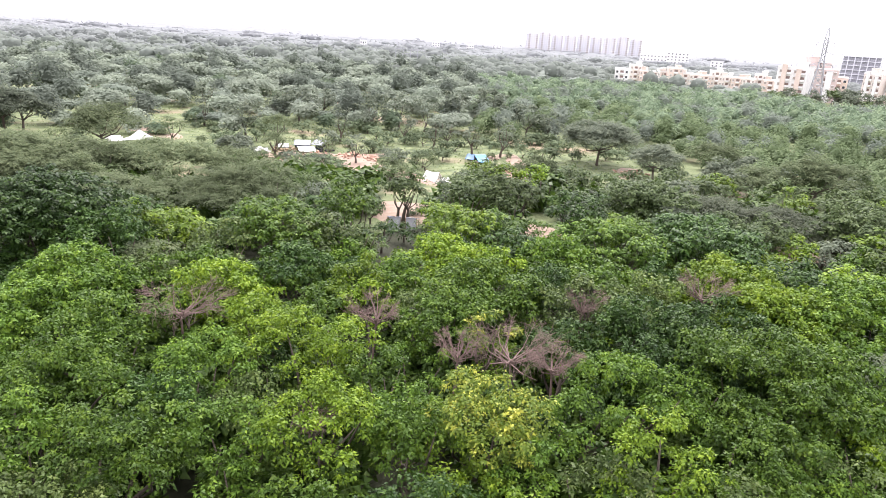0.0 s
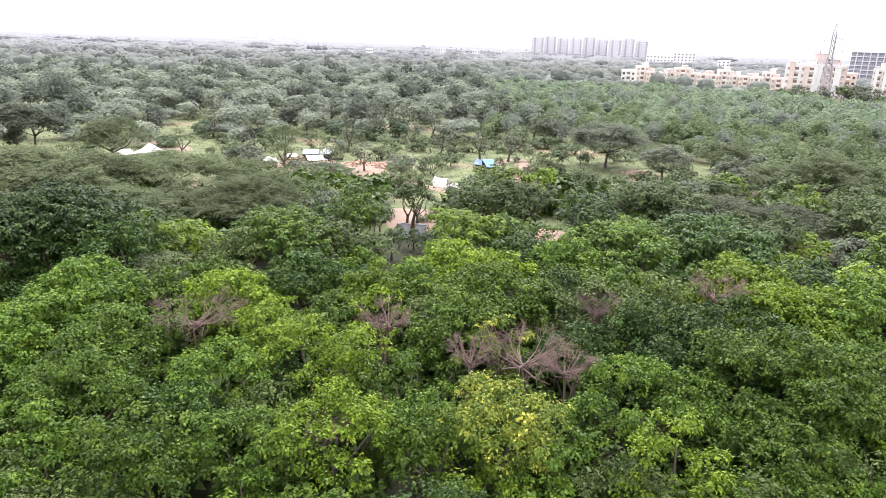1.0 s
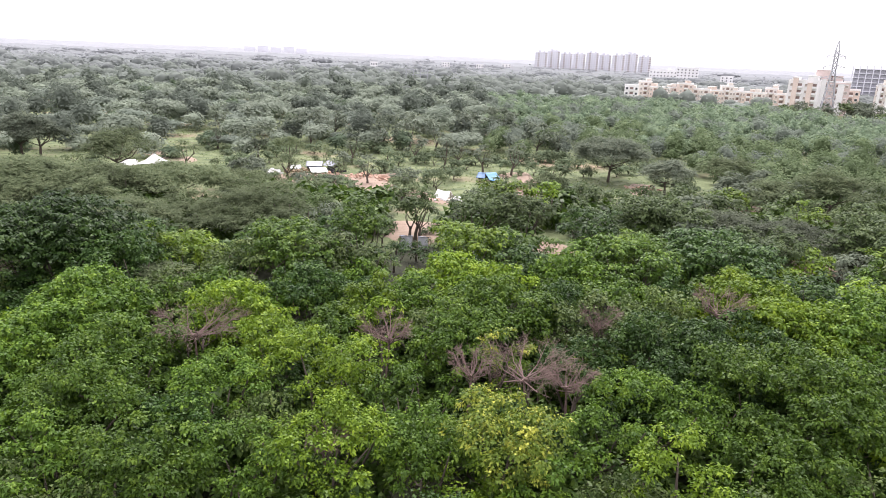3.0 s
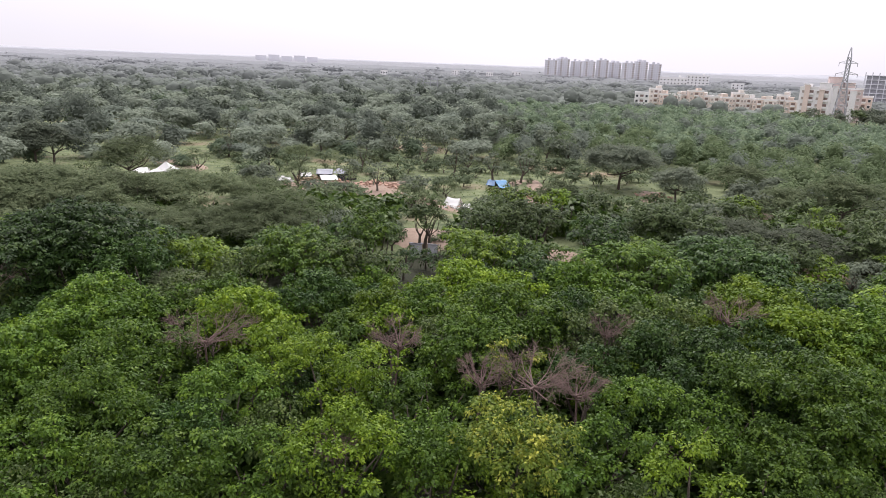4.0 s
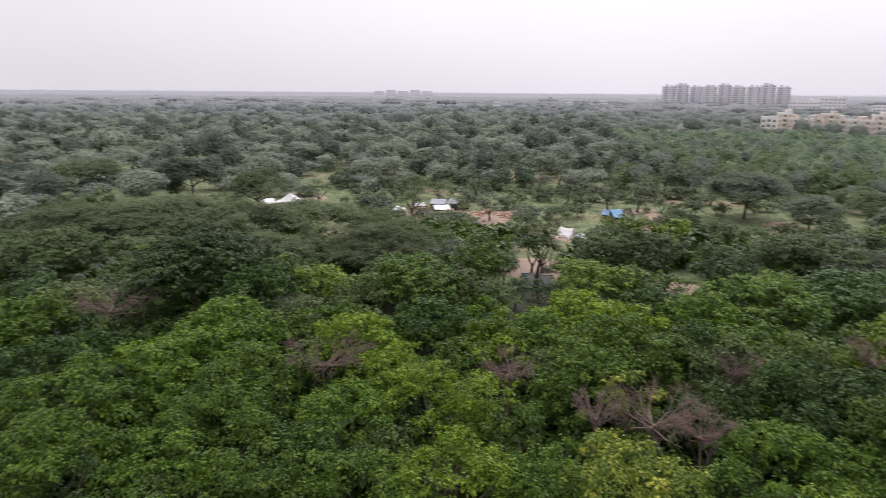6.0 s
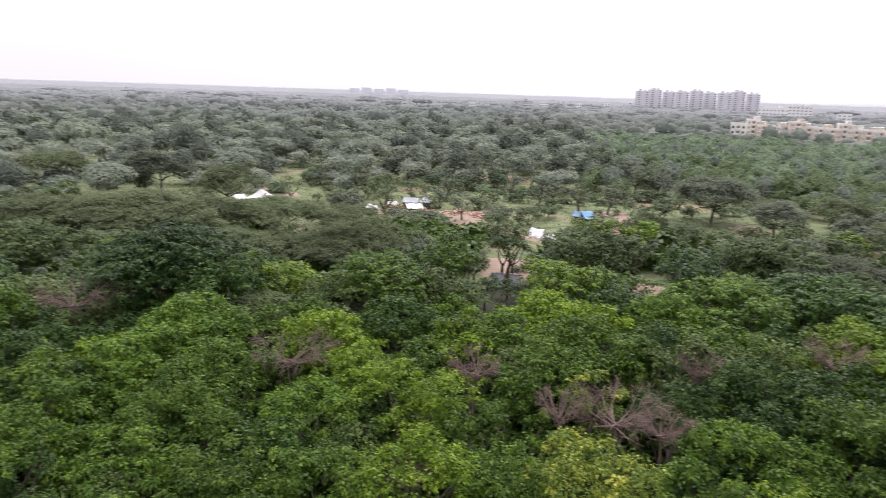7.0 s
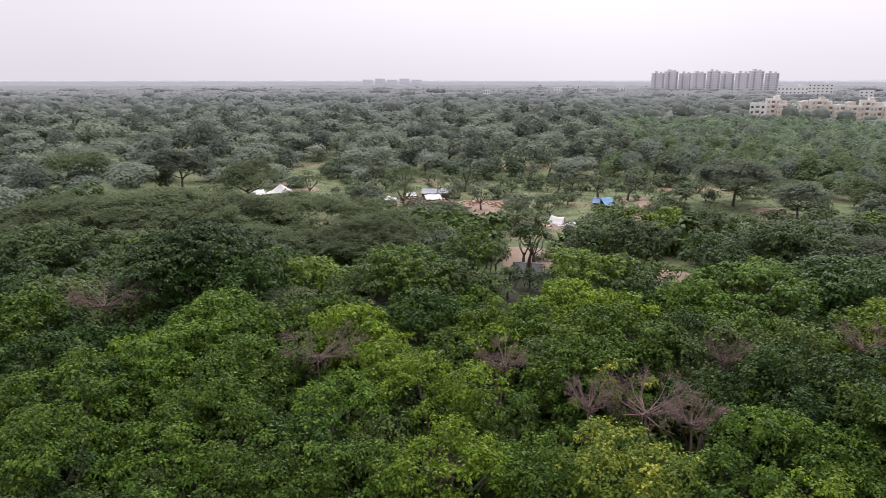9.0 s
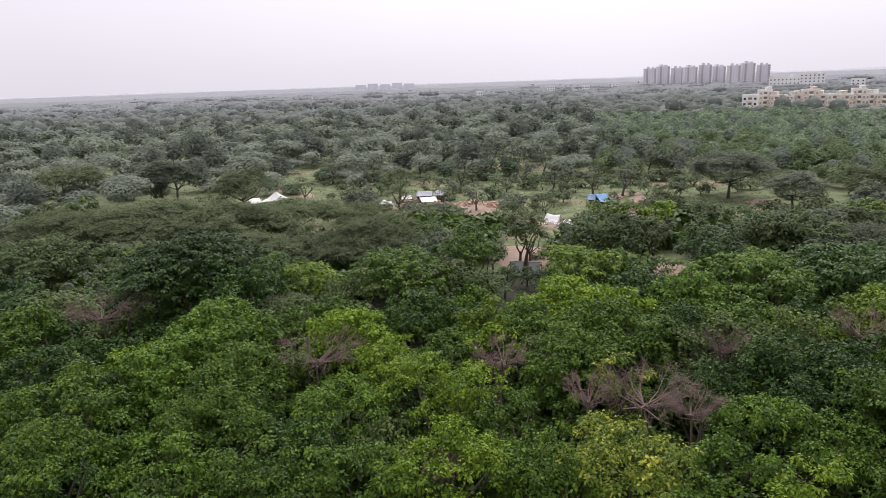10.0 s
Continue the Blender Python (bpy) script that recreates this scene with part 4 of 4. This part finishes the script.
for az, far, w in ((-1.6, 1100, 12), (1.2, 1000, 10), (3.4, 1250, 16), (20.5, 900, 14), (-7.5, 800, 8)):
    apartment_block(*place(az, far), -az, w, 8, 4, WHITEWALL, "small far white house among the woods", "far_house", bays=3, balcony=False, tank=False, category="house")

# white compound wall in front of the row
v, f = [], []
box(v, f, -34, 34, 0, 0.3, 0, 2.6)
for i in range(12):
    box(v, f, -34.2 + i * 6.1, -33.7 + i * 6.1, -0.08, 0.38, 0, 2.9)
ob = tagged(new("compound_wall", mesh_of("compound_wall", v, f, WHITEWALL)), "long white compound wall with piers before the flats", "wall")
ob.matrix_world = pose(*place(36.0, 418), 0, 0, 0, -58)


def pylon(x, y, yaw, h):
    """A lattice transmission tower with three pairs of arms and hanging insulators."""
    ob = tagged(new("transmission_pylon"), "grey steel lattice transmission pylon with three pairs of arms", "pylon")
    ob.matrix_world = pose(x, y, 0, 0, 0, yaw)

    def half(z):
        return 3.4 - 2.5 * z / (0.62 * h) if z < 0.62 * h else 0.9 - 0.75 * max(0.0, (z - 0.86 * h) / (0.14 * h))

    zs = [0, 5, 9.5, 13.5, 17, 20, 22.5, 25, 27.3, 29.5, 31.5]
    zs = [z * h / 36.0 for z in zs] + [h]
    corners = ((-1, -1), (1, -1), (1, 1), (-1, 1))
    for sx, sy in corners:
        v, f = [], []
        tube(v, f, [(sx * half(z), sy * half(z), z) for z in zs], [0.22] * len(zs), 4)
        part("leg", mesh_of("leg", v, f, STEEL), ob)
    for k in range(len(zs) - 2):
        v, f = [], []
        a, b = zs[k], zs[k + 1]
        for c in range(4):
            (x0, y0), (x1, y1) = corners[c], corners[(c + 1) % 4]
            tube(v, f, [(x0 * half(a), y0 * half(a), a), (x1 * half(b), y1 * half(b), b)], [0.11, 0.11], 3)
            tube(v, f, [(x1 * half(a), y1 * half(a), a), (x0 * half(b), y0 * half(b), b)], [0.11, 0.11], 3)
            tube(v, f, [(x0 * half(b), y0 * half(b), b), (x1 * half(b), y1 * half(b), b)], [0.11, 0.11], 3)
        part("bracing", mesh_of("bracing", v, f, STEEL), ob)
    for z, w in ((0.80 * h, 4.2), (0.66 * h, 5.0), (0.52 * h, 5.4)):
        for s in (-1, 1):
            v, f = [], []
            q = half(z)
            for sy in (-1, 1):
                tube(v, f, [(s * q, sy * q, z), (s * w, 0, z + 0.2)], [0.12, 0.12], 3)
                tube(v, f, [(s * q, sy * q, z + 1.4), (s * w, 0, z + 0.2)], [0.12, 0.12], 3)
            tube(v, f, [(s * q, -q, z + 0.7), (s * w * 0.6, 0, z + 0.15), (s * q, q, z + 0.7)], [0.06] * 3, 3)
            arm = part("arm", mesh_of("arm", v, f, STEEL), ob)
            v, f = [], []
            tube(v, f, [(s * w, 0, z + 0.2), (s * w, 0, z - 1.5)], [0.11, 0.11], 5)
            part("insulator", mesh_of("insulator", v, f, TARP_DARK), arm)
    return ob


pylon(*place(27.55, 415), -20, 39.4)

# open post frame over the woods
ob = tagged(new("hoarding_frame"), "bare steel hoarding frame on four tall posts", "frame")
ob.matrix_world = pose(*place(-3.95, 520), 0, 0, 0, 4)
for i in range(4):
    v, f = [], []
    tube(v, f, [(-8.1 + i * 5.4, 0, 0), (-8.1 + i * 5.4, 0, 12.9)], [0.33, 0.33], 6)
    part("post", mesh_of("post", v, f, STEEL), ob)
for z in (12.7, 9.4):
    v, f = [], []
    box(v, f, -8.8, 8.8, -0.25, 0.25, z - 0.22, z + 0.22)
    part("rail", mesh_of("rail", v, f, STEEL), ob)


# ---- the camp in the clearing ----
def ridge_tent(x, y, yaw, w, d, h, material, label, wing=0.0):
    """A canvas tent: two sagging slopes over a ridge, gable walls, poles and guy ropes."""
    ob = tagged(new("ridge_tent"), label, "tent", "camp shelters")
    ob.matrix_world = pose(x, y, 0, 0, 0, yaw)
    for s in (-1, 1):
        v, f = [], []
        nx, ny = 8, 5
        for i in range(nx + 1):
            for j in range(ny + 1):
                u, q = i / nx, j / ny
                sag = -0.28 * math.sin(math.pi * u) * (1 - 0.4 * q) - 0.18 * math.sin(math.pi * q)
                peak = h * (1 - q) + 0.25 * q + sag * h * 0.5
                v.append(((u - 0.5) * w * (1 + 0.12 * q), s * q * (d / 2 + wing), max(0.02, peak)))
        for i in range(nx):
            for j in range(ny):
                k = i * (ny + 1) + j
                f.append((k, k + ny + 1, k + ny + 2, k + 1))
        slope = part("slope", mesh_of("slope", v, f, material, True), ob)
        slope.modifiers.new("cloth", "SOLIDIFY").thickness = 0.03
    for s in (-1, 1):
        v = [(s * w * 0.47, -d * 0.42, 0), (s * w * 0.47, d * 0.42, 0), (s * w * 0.46, 0, h * 0.9)]
        wall = part("gable", mesh_of("gable", v, [(0, 1, 2)], material), ob)
        wall.modifiers.new("cloth", "SOLIDIFY").thickness = 0.03
        v, f = [], []
        tube(v, f, [(s * w * 0.49, 0, 0), (s * w * 0.49, 0, h + 0.25)], [0.05, 0.04], 6)
        part("pole", mesh_of("pole", v, f, POLE), ob)
    return ob


def lean_to(x, y, yaw, w, d, h0, h1, material, label, wall=None):
    """A sheet stretched over four poles, sagging, with cloth hung at the back."""
    ob = tagged(new("tarpaulin_shelter"), label, "shelter", "camp shelters")
    ob.matrix_world = pose(x, y, 0, 0, 0, yaw)
    rng = np.random.default_rng(int(abs(x * 13 + y * 7)))
    v, f = [], []
    n = 9
    for i in range(n):
        for j in range(n):
            u, q = i / (n - 1), j / (n - 1)
            z = h0 + (h1 - h0) * q - 0.22 * math.sin(math.pi * u) * math.sin(math.pi * q) + rng.uniform(-0.05, 0.05)
            v.append(((u - 0.5) * w + rng.uniform(-0.06, 0.06), (q - 0.5) * d + rng.uniform(-0.06, 0.06), z))
    f = [(i * n + j, (i + 1) * n + j, (i + 1) * n + j + 1, i * n + j + 1) for i in range(n - 1) for j in range(n - 1)]
    sheet = part("sheet", mesh_of("sheet", v, f, material, True), ob)
    sheet.modifiers.new("cloth", "SOLIDIFY").thickness = 0.02
    for sx in (-1, 1):
        for sy, hh in ((-1, h0), (1, h1)):
            v, f = [], []
            tube(v, f, [(sx * w * 0.47, sy * d * 0.47, 0), (sx * w * 0.47, sy * d * 0.47, hh)], [0.05, 0.04], 6)
            part("pole", mesh_of("pole", v, f, POLE), ob)
    v = [(-w * 0.47, d * 0.44, 0), (w * 0.47, d * 0.44, 0), (w * 0.47, d * 0.44, h1 - 0.1), (-w * 0.47, d * 0.44, h1 - 0.1)]
    back = part("back_cloth", mesh_of("back_cloth", v, [(0, 1, 2, 3)], wall or TARP_DARK), ob)
    back.modifiers.new("cloth", "SOLIDIFY").thickness = 0.02
    return ob


def peak_tent(x, y, yaw, w, d, h, material, label):
    """A sheet hung from one centre pole: four hollow slopes drawn down to the corners."""
    ob = tagged(new("peaked_tent"), label, "tent", "camp shelters")
    ob.matrix_world = pose(x, y, 0, 0, 0, yaw)
    corners = ((-w / 2, -d / 2), (w / 2, -d / 2), (w / 2, d / 2), (-w / 2, d / 2))
    n = 6
    for c in range(4):
        (x0, y0), (x1, y1) = corners[c], corners[(c + 1) % 4]
        v, f = [], []
        for i in range(n + 1):
            for j in range(n + 1):
                out, u = i / n, j / n
                draw = 1 - 0.16 * math.sin(math.pi * u) * out
                v.append(((x0 + (x1 - x0) * u) * out * draw, (y0 + (y1 - y0) * u) * out * draw, 0.45 + (h - 0.45) * (1 - out) ** 1.6 + 0.22 * math.sin(math.pi * u) * out))
        for i in range(n):
            for j in range(n):
                k = i * (n + 1) + j
                f.append((k, k + n + 1, k + n + 2, k + 1))
        part("slope", mesh_of("slope", v, f, material, True), ob).modifiers.new("cloth", "SOLIDIFY").thickness = 0.03
        v, f = [], []
        tube(v, f, [(x0, y0, 0), (x0, y0, 0.5)], [0.05, 0.04], 6)
        part("corner_post", mesh_of("corner_post", v, f, POLE), ob)
    v, f = [], []
    tube(v, f, [(0, 0, 0), (0, 0, h + 0.2)], [0.06, 0.05], 6)
    part("pole", mesh_of("pole", v, f, POLE), ob)
    return ob


peak_tent(-62.4, 134.5, 8, 6.6, 4.6, 2.5, CANVAS, "white canvas tent peaked over one pole on bare soil")
lean_to(-66.6, 132.6, 30, 2.4, 2.4, 0.3, 1.1, CANVAS, "small low off-white canvas lean-to beside the tent", CANVAS)
lean_to(-28.6, 134.0, 20, 3.4, 3.4, 0.5, 1.0, CANVAS, "bright white sheet shelter on poles in the camp")
lean_to(-30.4, 138.2, 8, 3.4, 2.4, 0.9, 1.6, TARP_GREY, "grey-blue tarpaulin shelter on poles in the camp")
lean_to(-27.0, 138.8, -14, 2.8, 2.2, 1.0, 1.7, TARP_GREY, "small grey tarpaulin shelter on poles in the camp")
lean_to(-34.0, 137.0, 15, 2.2, 1.8, 0.4, 0.9, CANVAS, "low off-white sheet lean-to in the camp")
ridge_tent(-2.6, 115.0, -28, 2.6, 2.2, 1.5, CANVAS, "small white sagging tent at the edge of the trees", 0.3)
lean_to(6.7, 134.0, 24, 2.5, 2.6, 0.4, 1.6, TARP_BLUE, "bright blue tarpaulin shelter over dark cloth", TARP_DARK)
lean_to(4.4, 135.0, -14, 1.8, 2.2, 0.6, 1.4, TARP_NAVY, "small dark blue tarpaulin shelter beside the brighter one")
lean_to(-6.5, 83.0, 188, 1.7, 1.6, 1.4, 1.8, TARP_GREY, "pale grey sheet hut on poles under the trees", SHEET)
lean_to(-4.2, 83.6, 170, 1.5, 1.6, 1.2, 1.6, SHEET, "narrow pale grey sheet hut on poles under trees", SHEET)


def brick_heap(x, y, n, spread_m, label, material):
    """A loose heap of rubble blocks, each its own piece."""
    rng = np.random.default_rng(int(abs(x * 7 + y * 3)))
    ob = tagged(new("rubble_heap"), label, "rubble")
    ob.location = (x, y, 0)
    v, f = [], []
    box(v, f, -0.32, 0.32, -0.22, 0.22, -0.15, 0.15)
    me = mesh_of("block", v, f, material)
    for i in range(n):
        b = part("block", me, ob)
        b.location = (rng.normal(0, spread_m), rng.normal(0, spread_m * 0.6), 0.16 + 0.28 * (i % 3) * rng.uniform(0, 1))
        b.rotation_euler = (rng.uniform(-0.4, 0.4), rng.uniform(-0.4, 0.4), rng.uniform(0, 3))
        b.scale = (rng.uniform(0.7, 1.7), rng.uniform(0.7, 1.5), rng.uniform(0.7, 1.4))


brick_heap(-18.5, 131.5, 46, 2.2, "heap of pale rubble and brick by the camp", BRICK)
brick_heap(11.5, 125.0, 40, 2.4, "heap of pale stone and brick on red soil", BRICK)
brick_heap(-1.0, 112.0, 14, 1.2, "small heap of pale rubble beside the tent", CANVAS)
brick_heap(-36.5, 132.0, 12, 1.3, "small heap of pale bundles beside the camp", CANVAS)
brick_heap(-67.5, 135.5, 14, 1.4, "pale clutter piled beside the white tent", CANVAS)
brick_heap(36.5, 131.5, 22, 1.8, "broken brick strewn on a red soil bank", BRICK)
brick_heap(-14.5, 130.0, 24, 1.6, "pale broken stone on trodden red soil", BRICK)
brick_heap(-33.0, 134.0, 18, 1.5, "brown and grey bundles heaped by the shelters", POLE)
brick_heap(-25.6, 137.0, 16, 1.2, "dark household bundles heaped behind the shelters", TARP_DARK)
brick_heap(-25.0, 131.0, 20, 2.0, "scattered rubble on trodden soil", BRICK)


# grass in the clearing
gr = np.random.default_rng(11)
k = 15000
gx, gy = gr.uniform(-95, 45, k), gr.uniform(100, 235, k)
at = np.stack([gx, gy, np.zeros(k)], 1)
gv, gt = leaves(gr, at, unit(np.stack([gr.normal(0, 0.5, k), gr.normal(0, 0.5, k), np.full(k, 1.4)], 1)), 0.3, 0.3, droop=-0.9, tilt=0.2)
tagged(new("grass", tri_mesh("grass", gv, gt, LEAF["grass"])), "rough green grass and weeds of the clearing", "grass", kind="stuff")

# ridge closing the horizon, its pale grey standing in for haze
v, f = [], []
for i in range(181):
    a = radians(-180 + 2 * i)
    hh = 25 + 20 * max(0.0, 1 - abs(math.degrees(a) - 33) / 16) + 8 * noise.noise(Vector((math.sin(a) * 3, math.cos(a) * 3, 0))) + 5 * noise.noise(Vector((math.sin(a) * 14, math.cos(a) * 14, 2)))
    for q, z in ((4700, -1), (4760, hh), (4880, -1)):
        v.append((q * math.sin(a), q * math.cos(a), z))
for i in range(180):
    for j in (0, 1):
        q = i * 3 + j
        f.append((q, q + 3, q + 4, q + 1))
tagged(new("backdrop", mesh_of("backdrop", v, f, HAZED_RIDGE, True)), "low hills along the misty horizon, toned pale for haze", "hills", kind="structure")
